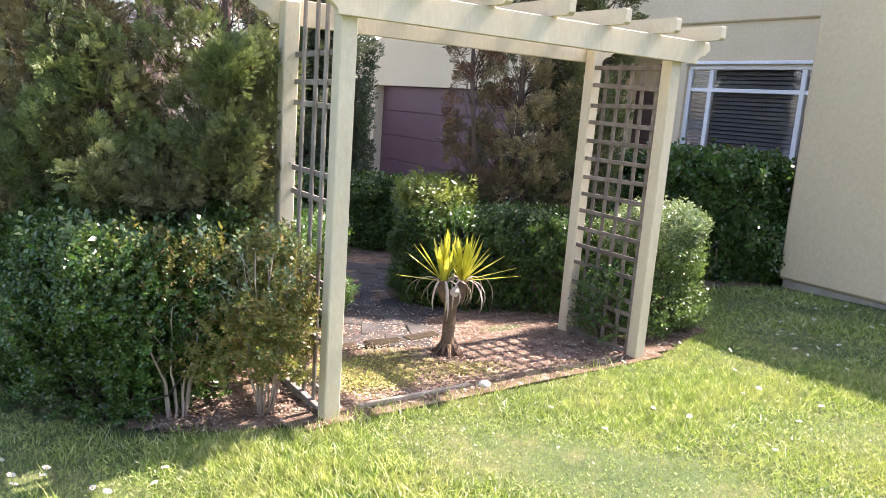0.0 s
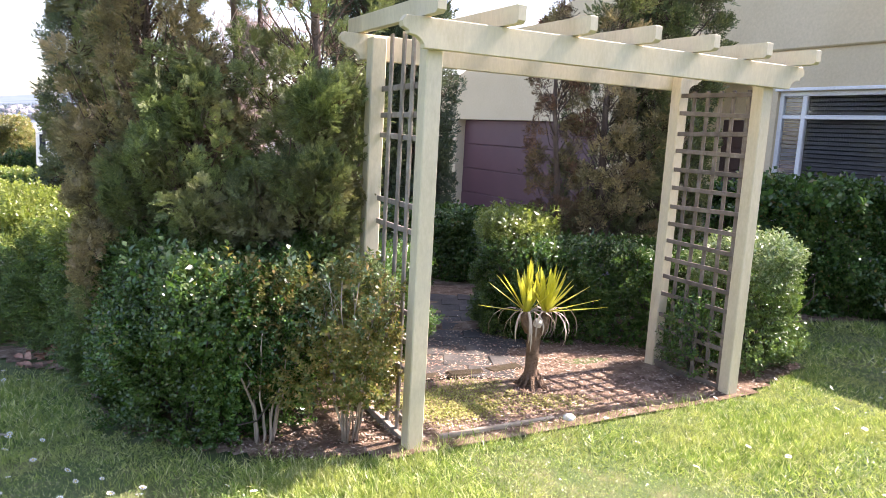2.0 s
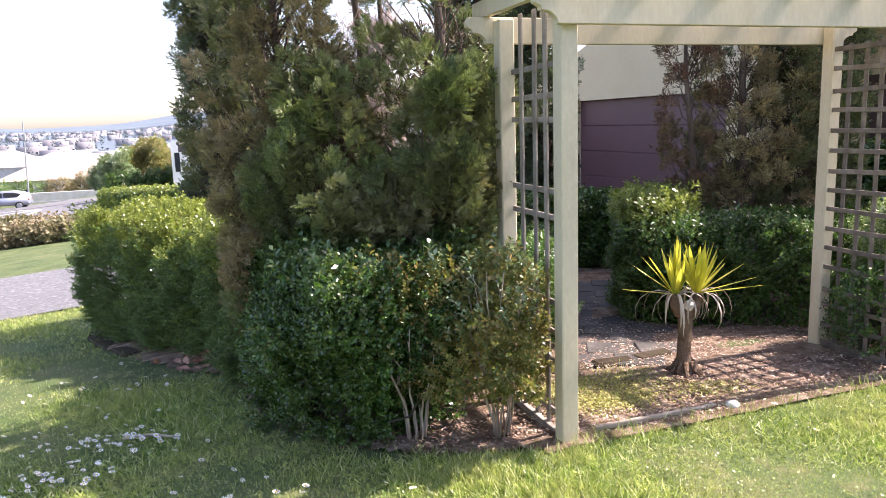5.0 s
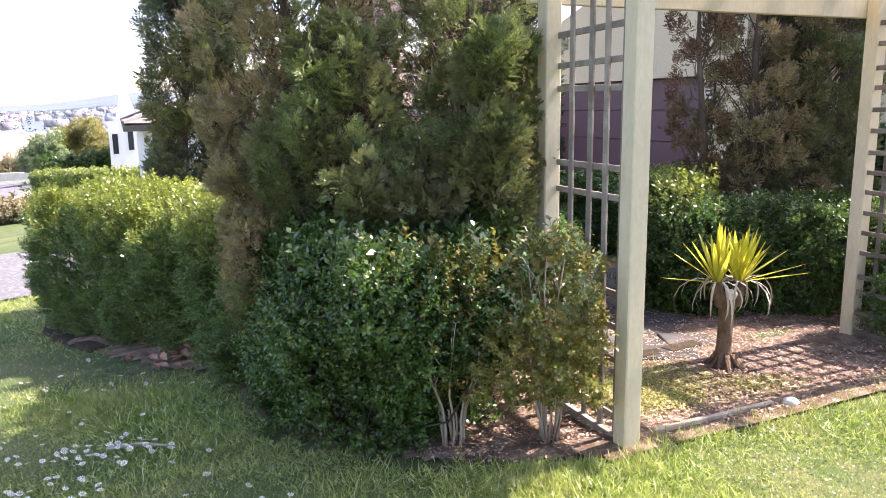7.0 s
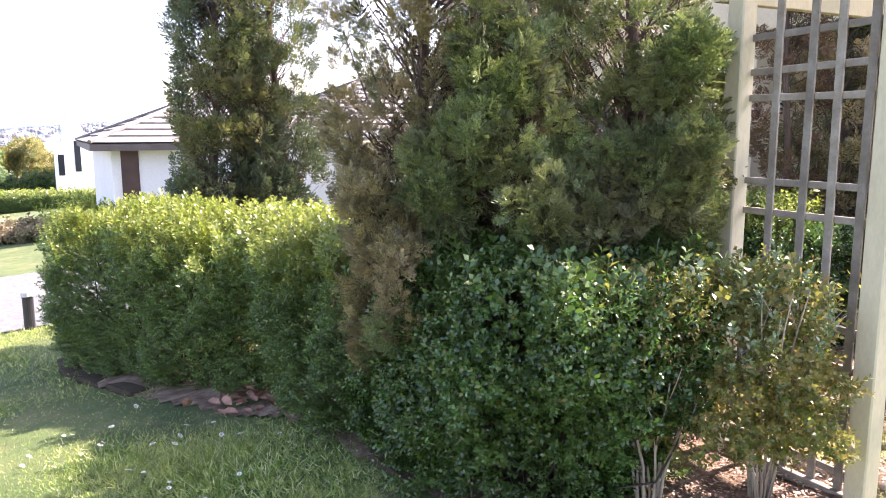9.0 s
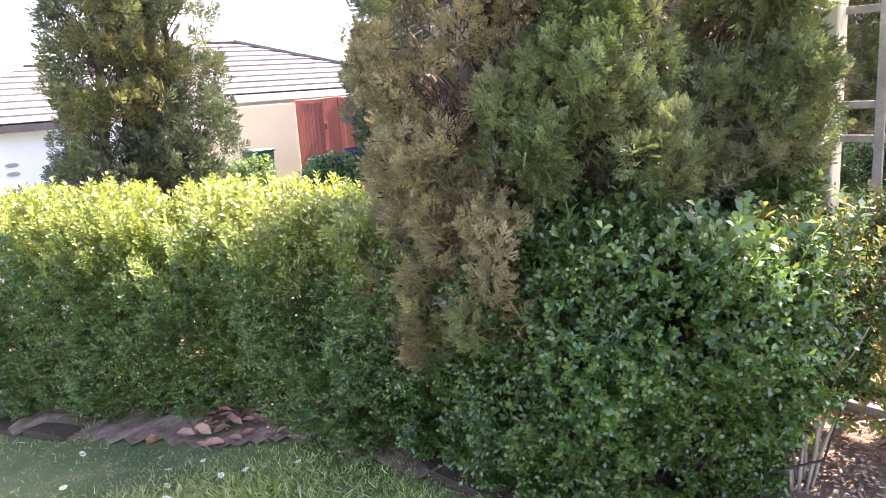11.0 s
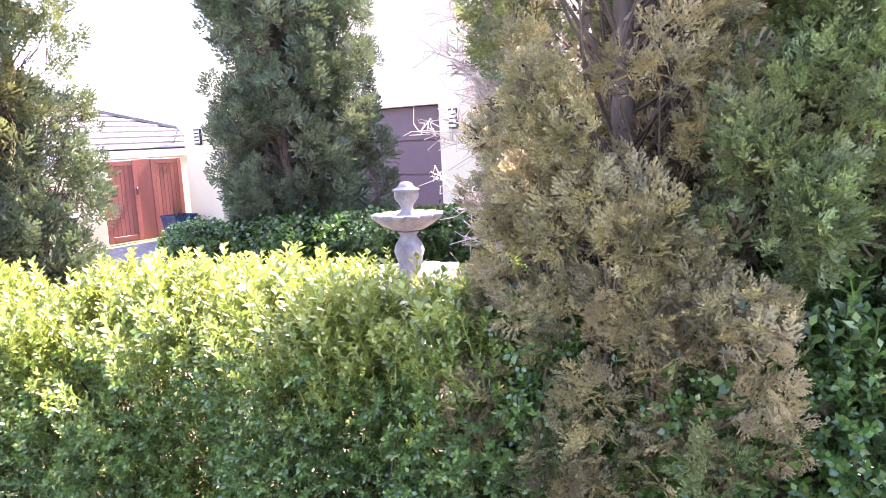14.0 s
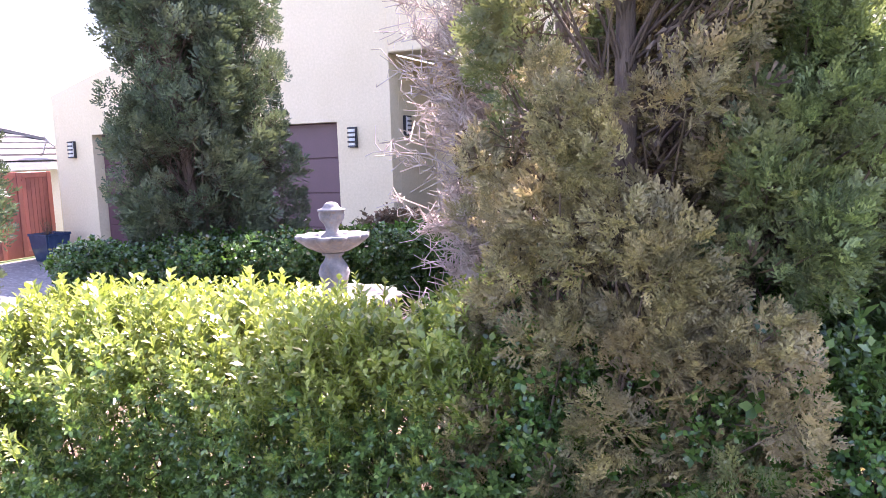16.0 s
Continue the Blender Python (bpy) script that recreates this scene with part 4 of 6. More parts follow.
for k in range(7):
    x = 1.66 + k * 0.437
    rb = bmesh.new()
    prof = [(3.12, 2.23), (3.10, 2.245), (3.10, 2.315), (3.115, 2.32), (4.275, 2.32), (4.29, 2.315), (4.29, 2.245), (4.27, 2.23)]
    a = [rb.verts.new((x, y, z)) for y, z in prof]
    b = [rb.verts.new((x + 0.045, y, z)) for y, z in prof]
    rb.faces.new(a)
    rb.faces.new(list(reversed(b)))
    for q in range(8):
        rb.faces.new((a[(q + 1) % 8], a[q], b[q], b[(q + 1) % 8]))
    bmesh.ops.recalc_face_normals(rb, faces=rb.faces)
    part("rafter", rb, M_CREAM_WOOD, pergola)


def lath(p, size, tilt, axis_name, parent, wood):
    b = box(-size[0] / 2, size[0] / 2, -size[1] / 2, size[1] / 2, -size[2] / 2, size[2] / 2, 0.002)
    b.transform(Matrix.Translation(p) @ Matrix.Rotation(radians(tilt), 4, axis_name))
    return part("lath", b, wood, parent)


rt = part("trellis", box(PX1 + 0.02, PX1 + 0.055, PY0 + 0.092, PY1 - 0.002, 0.0, 0.05, 0.003), M_BROWN_WOOD, pergola, "square weathered lattice panel")
for k in range(16):
    z = 2.04 - k * 0.1315
    if k == 12:
        z -= 0.035
    lath((PX1 + 0.022, (PY0 + PY1) / 2 + 0.045, z), (0.012, PY1 - PY0 - 0.06, 0.03), RNG.normal(0, 0.9), "X", rt, M_BROWN_WOOD)
for y in (3.42, 3.54, 3.66, 3.78, 3.90):
    lath((PX1 + 0.037, y, 1.06), (0.012, 0.03, 2.02), RNG.normal(0, 0.25), "X", rt, M_BROWN_WOOD)
lt = part("trellis", box(PX0 + 0.03, PX0 + 0.06, PY0 + 0.092, PY1 - 0.002, -0.03, 0.03, 0.003), M_GREY_WOOD, pergola, "lattice panel with missing slats")
for z in (1.92, 1.77, 1.65, 1.285, 1.15, 0.70, 0.54, 0.38, 0.10):
    lath((PX0 + 0.073, (PY0 + PY1) / 2 + 0.045, z), (0.012, PY1 - PY0 - 0.06, 0.03), RNG.normal(0, 0.7), "X", lt, M_GREY_WOOD)
for y in (3.44, 3.57, 3.70, 3.86):
    lath((PX0 + 0.059, y, 1.10), (0.012, 0.036, 2.22), RNG.normal(0, 0.3), "X", lt, M_GREY_WOOD)

# edging timbers, loose board, cap
tagged(part("edging_timber", box(2.74, 4.08, 3.268, 3.295, -0.03, 0.028, 0.005), M_EDGE_WOOD), "bleached timber lawn edging under the pergola front", "edging")
eb = box(-0.40, 0.40, -0.014, 0.014, 0, 0.024, 0.004)
eb.transform(pose(2.33, 3.375, 0.02, 0, 1.0, 3.0))
tagged(part("loose_board", eb, M_EDGE_WOOD), "loose bleached timber board lying on bark mulch", "timber board")
tagged(part("edging_timber", box(1.80, 2.735, 3.268, 3.290, -0.03, 0.014, 0.005), M_EDGE_WOOD), "worn timber lawn edging beside the pergola post", "edging")
lc = lathe([(0.035, 0), (0.042, 0.01), (0.04, 0.025), (0.026, 0.038), (0.006, 0.042)], 16, 5, 0.15)
lc.transform(pose(2.80, 3.34, 0.02))
tagged(part("white_stone", lc, M_KERB, smooth=True), "small pale stone lying by the timber edging", "stone")

# ---- yucca ----
YX, YY = 2.95, 3.97
yucca = thing("yucca", (YX, YY, 0), "cut-back yucca with yellow-green leaf rosettes on thick bark trunk", "yucca")
tb = bmesh.new()
pts = [(YX, YY, -0.06), (YX, YY, 0.0), (YX - 0.005, YY, 0.06), (YX - 0.01, YY, 0.14), (YX - 0.005, YY, 0.24), (YX, YY, 0.34), (YX, YY, 0.42), (YX, YY, 0.46)]
tube(pts, [0.095, 0.078, 0.054, 0.044, 0.042, 0.046, 0.054, 0.046], 14, tb)
for v in tb.verts:
    o = Vector((v.co.x - YX, v.co.y - YY, 0))
    v.co += o * (0.16 * noise.noise(v.co * 28))
part("trunk", tb, M_YUCCA_TRUNK, yucca, smooth=True)
CR = ((-0.068, 0.02, 0.53), (0.066, -0.015, 0.53))
for cx, cy, cz in CR:
    part("branch", tube([(YX + cx * 0.35, YY + cy, 0.40), (YX + cx * 0.95, YY + cy, 0.46), (YX + cx, YY + cy, cz)], [0.045, 0.038, 0.03], 9), M_YUCCA_TRUNK, yucca, smooth=True)
ct = lathe([(0.030, 0), (0.030, 0.035), (0.026, 0.04)], 12)
ct.transform(pose(YX - 0.01, YY - 0.03, 0.445, 30, 0, 10))
part("cut_stub", ct, M_YUCCA_CUT, yucca)
rb = bmesh.new()
for k in range(16):
    a = k * 2 * math.pi / 16 + RNG.normal(0, 0.15)
    ln = RNG.uniform(0.10, 0.20)
    c, s = math.cos(a), math.sin(a)
    tube([(YX + 0.05 * c, YY + 0.05 * s, 0.09), (YX + 0.085 * c, YY + 0.085 * s, 0.03), (YX + ln * c, YY + ln * s, -0.02)], [0.014, 0.012, 0.004], 5, rb)
part("roots", rb, M_YUCCA_TRUNK, yucca, "splayed surface roots", smooth=True)


def strap_leaf(base, azim, elev, length, width, droop):
    vs, fs, nseg = [], [], 6
    p = np.array(base, float)
    e = elev
    for k in range(nseg + 1):
        f = k / nseg
        d = np.array((math.cos(azim) * math.cos(e), math.sin(azim) * math.cos(e), math.sin(e)))
        sd = np.array((-math.sin(azim), math.cos(azim), 0))
        w = width * (0.55 + 1.3 * f) * (1 - f ** 2.2) + 0.0012
        up = np.cross(d, sd)
        vs += [p - sd * w / 2 - up * w * 0.18, p + 0 * sd, p + sd * w / 2 - up * w * 0.18]
        p = p + d * length / nseg
        e -= droop / nseg
    for k in range(nseg):
        fs += [(3 * k, 3 * k + 1, 3 * k + 4, 3 * k + 3), (3 * k + 1, 3 * k + 2, 3 * k + 5, 3 * k + 4)]
    return np.array(vs), np.array(fs)


for (cx, cy, cz), nl in zip(CR, (24, 30)):
    for k in range(nl):
        f = (k + 0.5) / nl
        az = k * 2.39996 + RNG.normal(0, 0.2)
        el = radians(88 - 40 * f ** 1.6 + RNG.normal(0, 5))
        v, q = strap_leaf((YX + cx + 0.014 * math.cos(az), YY + cy + 0.014 * math.sin(az), cz + 0.03 * (1 - f)), az, el, RNG.uniform(0.20, 0.34), RNG.uniform(0.023, 0.032), RNG.uniform(0.02, 0.25))
        part("leaf", mesh_np("leaf", v, q), M_YUCCA, yucca, smooth=True)
for (cx, cy, cz), az, el, ln in ((CR[1], -0.45, 8, 0.42), (CR[1], -0.7, 20, 0.38), (CR[0], 2.65, 6, 0.33), (CR[0], 2.4, 34, 0.33), (CR[1], -0.2, 30, 0.36), (CR[1], 0.3, 28, 0.34)):
    v, q = strap_leaf((YX + cx, YY + cy, cz), az, radians(el), ln, 0.022, 0.05)
    part("leaf", mesh_np("leaf", v, q), M_YUCCA, yucca, smooth=True)
for cx, cy, cz in CR:
    for k in range(12):
        az = RNG.uniform(0, 6.28)
        v, q = strap_leaf((YX + cx + 0.03 * math.cos(az), YY + cy + 0.03 * math.sin(az), cz), az, radians(20), RNG.uniform(0.26, 0.44), 0.013, RNG.uniform(2.2, 3.2))
        part("dead_leaf", mesh_np("dead_leaf", v, q), M_DRY_LEAF, yucca, "dry brown hanging leaf", smooth=True)

# ---- fountain ----
FX, FY = 2.95, 7.47
fz = gz(FX, FY)
fountain = thing("fountain", (FX, FY, fz), "grey cast-stone two-tier garden fountain, dry", "fountain")
part("base", lathe([(0.30, fz - 0.02), (0.30, fz + 0.06), (0.2, fz + 0.12), (0.16, 0.20), (0.22, 0.26)], 24, centre=(FX, FY, 0)), M_FOUNTAIN, fountain, smooth=True)
part("lower_bowl", lathe([(0.20, 0.262), (0.34, 0.30), (0.45, 0.38), (0.49, 0.435), (0.485, 0.465), (0.45, 0.46), (0.42, 0.42), (0.3, 0.395), (0.05, 0.39)], 84, 14, 0.13, 0.37, 0.48, (FX, FY, 0)), M_FOUNTAIN, fountain, "wide scalloped lower bowl", smooth=True)
part("pedestal", lathe([(0.14, 0.395), (0.145, 0.43), (0.10, 0.47), (0.085, 0.52), (0.10, 0.58), (0.115, 0.63), (0.10, 0.68), (0.065, 0.73), (0.06, 0.75), (0.08, 0.765), (0.08, 0.78)], 24, centre=(FX, FY, 0)), M_FOUNTAIN, fountain, smooth=True)
part("upper_bowl", lathe([(0.07, 0.782), (0.12, 0.79), (0.19, 0.825), (0.25, 0.87), (0.272, 0.888), (0.275, 0.91), (0.25, 0.912), (0.235, 0.89), (0.15, 0.868), (0.03, 0.86)], 84, 12, 0.17, 0.80, 0.92, (FX, FY, 0)), M_FOUNTAIN, fountain, "scalloped upper bowl with a pale rim", smooth=True)
part("finial", lathe([(0.085, 0.866), (0.085, 0.90), (0.05, 0.925), (0.045, 0.955), (0.06, 0.985), (0.09, 1.02), (0.096, 1.05), (0.092, 1.075), (0.10, 1.08), (0.10, 1.092), (0.07, 1.10), (0.055, 1.115), (0.05, 1.13), (0.03, 1.142), (0.01, 1.146)], 32, 8, 0.10, 0.98, 1.076, (FX, FY, 0)), M_FOUNTAIN, fountain, "urn-shaped finial", smooth=True)

# ---- planting ----
def hedge_points(line, half, base, top, n, depth=0.16, seed=1, low=0.0, lump=0.05):
    """Random points in the outer shell of a clipped or loose hedge along a line, with outward directions and heights from 0 to 1."""
    r = np.random.default_rng(seed)
    line = np.array(line, float)
    lo, hi = line.min(0) - half - 0.1, line.max(0) + half + 0.1
    P, D, H = [], [], []
    got = 0
    while got < n:
        m = max(20000, n)
        q = np.stack((r.uniform(lo[0], hi[0], m), r.uniform(lo[1], hi[1], m), r.uniform(low, 1.03, m)), -1)
        best, grad = np.full(m, 1e9), np.zeros((m, 2))
        segs = list(zip(line, line[1:])) if len(line) > 1 else [(line[0], line[0] + 1e-3)]
        for a, b in segs:
            ab = b - a
            f = np.clip(((q[:, :2] - a) @ ab) / (ab @ ab), 0, 1)
            off = q[:, :2] - (a + f[:, None] * ab)
            d = np.linalg.norm(off, axis=1)
            near = d < best
            best[near] = d[near]
            grad[near] = off[near] / (d[near, None] + 1e-6)
        g = ground_z(q[:, 0], q[:, 1]) if base is None else np.full(m, base)
        z = g + q[:, 2] * (top - g)
        w = np.stack((q[:, 0], q[:, 1], z), -1)
        h = q[:, 2]
        prof = half * np.clip(1 - 0.22 * (1 - h) ** 3 - 0.5 * np.clip((h - 0.82) / 0.18, 0, 1.2) ** 2.2, 0.05, 1)
        bulge = lump * (value_noise(w, 7.0, seed + 5) + 0.6 * value_noise(w, 21.0, seed + 6))
        side = best - (prof + bulge)
        tp = (h - 1.0 - 0.6 * bulge) * (top - g)
        s = np.maximum(side, tp)
        keep = (s < 0) & (s > -depth * r.uniform(0, 1, m) ** 1.6 - 0.01)
        up = np.clip((tp + depth) / depth, 0, 1) * (tp > side - 0.05)
        d3 = np.concatenate((grad * (1 - 0.75 * up)[:, None], (0.45 + 0.9 * up)[:, None]), 1)
        P.append(w[keep])
        D.append(d3[keep])
        H.append(h[keep])
        got += keep.sum()
    return np.concatenate(P)[:n], np.concatenate(D)[:n], np.concatenate(H)[:n]


def inner_stems(line, base_z, top_z, n, seed, reach=0.25, r0=0.008):
    """Branching stems inside a shrub, as arrays."""
    r = np.random.default_rng(seed)
    line = np.array(line, float)
    f = r.uniform(0, len(line) - 1.001, n) if len(line) > 1 else np.zeros(n)
    k = f.astype(int)
    a = line[k]
    b = line[np.minimum(k + 1, len(line) - 1)]
    xy = a + (b - a) * (f - k)[:, None]
    g = ground_z(xy[:, 0], xy[:, 1])
    st = np.column_stack((xy + r.normal(0, 0.06, (n, 2)), g - 0.03))
    en = np.column_stack((xy + r.normal(0, reach, (n, 2)), g + (top_z - g) * r.uniform(0.5, 0.9, n)))
    c1 = twigs_np(st, en, r0, r0 * 0.45, 0.08, r)
    m = n * 4
    pick = r.integers(0, n, m)
    ff = r.uniform(0.25, 0.9, m)[:, None]
    s2 = st[pick] + (en[pick] - st[pick]) * ff
    e2 = s2 + r.normal(0, 0.08, (m, 3)) + (0, 0, 0.14)
    c2 = twigs_np(s2, e2, r0 * 0.45, r0 * 0.2, 0.12, r)
    return join_np([c1, c2])


def shrub(name, label, category, line, half, top, n, mats, seed, size=0.12, lo_res=False, low=0.0, depth=0.16, stems=20, lime=0.0, stem_mat=None, group="", lump=0.05, stem_r=0.008, shoots=False):
    """A hedge or shrub: stems, leafy mass, and new growth on top where there is some."""
    line = np.array(line, float)
    cx, cy = line.mean(0)
    t = thing(name, (cx, cy, gz(cx, cy)), label, category, group)
    P, D, H = hedge_points(line, half, None, top, n, depth, seed, low, lump)
    r = np.random.default_rng(seed + 99)
    D = D + r.normal(0, 0.35, D.shape)
    tv, tf = (SPRIG_LO_V, SPRIG_LO_F) if lo_res else (SHOOT_V, SHOOT_F) if shoots else (SPRIG_V, SPRIG_F)
    spin = r.uniform(0, 6.28, len(P))
    size_k = size * r.uniform(0.7, 1.25, len(P)) * np.where((H > 0.85) & (r.uniform(0, 1, len(P)) < 0.22), 1.7, 1.0)
    isnew = (r.uniform(0, 1, len(P)) < lime * np.clip((H - 0.48) / 0.4, 0, 1) ** 1.7) if lime else np.zeros(len(P), bool)
    for nm, mask, mat in (("foliage", ~isnew, mats[0]), ("new_growth", isnew, mats[-1])):
        if mask.any():
            part(nm, mesh_np(nm, *strew(tv, tf, P[mask] - D[mask] * (size_k[mask] * 0.4)[:, None], D[mask] + (np.array((0, 0, 1.1)) if nm == "new_growth" else 0), spin[mask], size_k[mask])), mat, t)
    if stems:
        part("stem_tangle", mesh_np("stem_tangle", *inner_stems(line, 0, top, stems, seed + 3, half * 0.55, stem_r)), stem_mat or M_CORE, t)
    return t


# Lime leaves crowd the top: new growth plus sunlight put into colour.
shrub("box_hedge", "loose hedge with yellow-green new top growth, sunlight partly in its colour", "hedge", [(0.72, 5.45), (0.50, 6.5), (-0.15, 7.6), (-0.62, 8.45)], 0.50, 0.92, 23000, (M_HEDGE_MID, M_HEDGE_LIME), 11, 0.115, shoots=True, lime=0.95, stems=70, low=0.0, depth=0.30, lump=0.06)
shrub("front_shrub", "dark glossy green shrub beside the pergola", "shrub", [(1.2, 4.22), (0.88, 4.12), (0.66, 4.4), (0.68, 5.1)], 0.38, 1.0, 11000, (M_HEDGE_DARK, M_HEDGE_MID), 21, 0.10, lime=0.7, stems=34, low=0.03)
drying = shrub("drying_shrub", "thin drying shrub with browning leaves at the post", "shrub", [(1.60, 3.56), (1.50, 3.66), (1.34, 3.74)], 0.23, 1.0, 1500, (M_DRY_SHRUB, M_SILVER_LEAF), 31, 0.095, lime=0.5, stems=0, low=0.26, depth=0.25, stem_mat=M_PALE_STEM, stem_r=0.007)
leggy = shrub("leggy_shrub", "leggy green shrub with pale bare stems", "shrub", [(1.08, 3.86), (1.0, 3.84)], 0.26, 0.90, 1300, (M_HEDGE_DARK, M_DRY_SHRUB), 35, 0.095, lime=0.5, stems=0, low=0.42, depth=0.22, stem_mat=M_PALE_STEM, stem_r=0.009)
shrub("box_hedge", "dense dark green hedge behind the pergola", "hedge", [(3.75, 5.28), (4.15, 5.0), (4.6, 4.7), (5.0, 4.55)], 0.36, 0.84, 10000, (M_HEDGE_DARK, M_HEDGE_MID), 41, 0.085, lime=0.15, stems=24)
shrub("lime_shrub", "rounded shrub with lime-green new leaves beside the path", "shrub", [(3.66, 5.42), (3.80, 5.60)], 0.34, 1.0, 4600, (M_HEDGE_MID, M_HEDGE_LIME), 45, 0.09, lime=1.3, stems=14)
shrub("box_hedge", "dark green hedge along the shaded path", "hedge", [(1.95, 4.85), (2.35, 5.15), (2.75, 5.9)], 0.28, 0.74, 5000, (M_HEDGE_DARK,), 51, 0.085, stems=16)
shrub("box_hedge", "dark clipped hedge curving behind the fountain", "hedge", [(3.25, 10.2), (3.65, 9.35), (4.2, 8.6), (4.85, 7.95), (5.6, 7.3)], 0.42, 0.72, 17000, (M_HEDGE_DARK,), 61, 0.095, stems=30, lo_res=True)
shrub("glossy_shrub", "pale glossy-leaved shrub leaning against the lattice", "shrub", [(4.62, 3.80), (4.80, 3.76)], 0.36, 1.02, 2700, (M_HEDGE_MID, M_SILVER_LEAF), 71, 0.10, lime=1.3, stems=16, low=0.05)
shrub("lattice_climber", "dark green shrub growing through the lattice", "shrub", [(4.12, 3.60), (4.16, 3.72)], 0.15, 0.62, 420, (M_HEDGE_DARK,), 75, 0.085, stems=8, low=0.15, depth=0.12)
shrub("dark_bush", "broad dark evergreen bush against the house wall", "bush", [(6.8, 5.55), (7.15, 5.25), (7.4, 5.0)], 0.62, 1.36, 8500, (M_HEDGE_DARK,), 81, 0.12, stems=24, lo_res=True, lump=0.10)
shrub("bronze_shrub", "bronze-pink clipped shrub hedge by the street", "hedge", [(-5.2, 24.6), (-2.5, 24.0), (0.2, 22.3), (1.6, 20.3)], 0.9, -0.85, 6500, (M_PINK_SHRUB,), 91, 0.26, stems=20, lo_res=True, depth=0.4)
# Lime leaves brighten this hedge as if sunlit.
shrub("clipped_hedge", "square clipped green street hedge, top leaves brightened for sun", "hedge", [(-3.7, 43), (1.6, 41)], 0.9, -1.35, 9000, (M_HEDGE_MID, M_HEDGE_LIME), 95, 0.2, stems=14, lo_res=True, depth=0.25, lime=0.7, lump=0.01)
shrub("low_shrub", "small green shrub at the drive edge", "shrub", [(5.2, 17.4), (5.6, 17.2)], 0.4, 0.15, 700, (M_HEDGE_MID,), 97, 0.18, stems=8, lo_res=True)
shrub("red_succulent", "reddish rosette plant by the entry", "plant", [(7.7, 9.6), (7.9, 9.45)], 0.28, 0.62, 420, (M_CYPRESS_RED,), 98, 0.16, stems=6, lo_res=True)

def stem_fan(t, x, y, n, height, spread, seed, r0):
    """Bare forking stems rising in a fan from one foot."""
    r = np.random.default_rng(seed)
    z = gz(x, y)
    for k in range(n):
        az = 2 * math.pi * (k + r.uniform(0, 0.6)) / n
        fx, fy = x + 0.035 * math.cos(az), y + 0.03 * math.sin(az)
        rad, hh = spread * r.uniform(0.5, 1.0), height * r.uniform(0.8, 1.15)
        pts = [(fx + rad * math.cos(az) * f ** 1.4 + 0.012 * math.sin(9 * f + k), fy + rad * math.sin(az) * f ** 1.4, z - 0.02 + hh * f) for f in np.linspace(0, 1, 7)]
        rr = r0 * r.uniform(0.7, 1.25)
        stem = part("stem", tube(pts, [rr * (1.25 - 0.8 * f) for f in np.linspace(0, 1, 7)], 6), M_PALE_STEM, t, "pale bare stem", smooth=True)
        for q in (3, 4, 5):
            p, b = pts[q], r.uniform(0, 6.28)
            end = (p[0] + 0.10 * math.cos(b), p[1] + 0.10 * math.sin(b), p[2] + r.uniform(0.14, 0.24))
            midp = tuple(0.5 * (u + v) + r.normal(0, 0.012) for u, v in zip(p, end))
            part("side_twig", tube([p, midp, end], [rr * 0.5, rr * 0.38, rr * 0.2], 5), M_PALE_STEM, stem, smooth=True)


stem_fan(leggy, 1.09, 3.82, 9, 0.66, 0.25, 401, 0.007)
stem_fan(drying, 1.50, 3.60, 16, 0.86, 0.24, 402, 0.0055)

gp = thing("grass_plant", (8.7, 9.75, gz(8.7, 9.75)), "arching green strap-leaved plant by the entry", "plant")
for k in range(46):
    az = RNG.uniform(0, 6.28)
    v, q = strap_leaf((8.7 + 0.05 * math.cos(az), 9.75 + 0.05 * math.sin(az), gz(8.7, 9.75)), az, radians(RNG.uniform(72, 88)), RNG.uniform(0.8, 1.15), 0.016, RNG.uniform(0.8, 2.0))
    part("leaf", mesh_np("leaf", v, q), M_HEDGE_MID, gp, smooth=True)


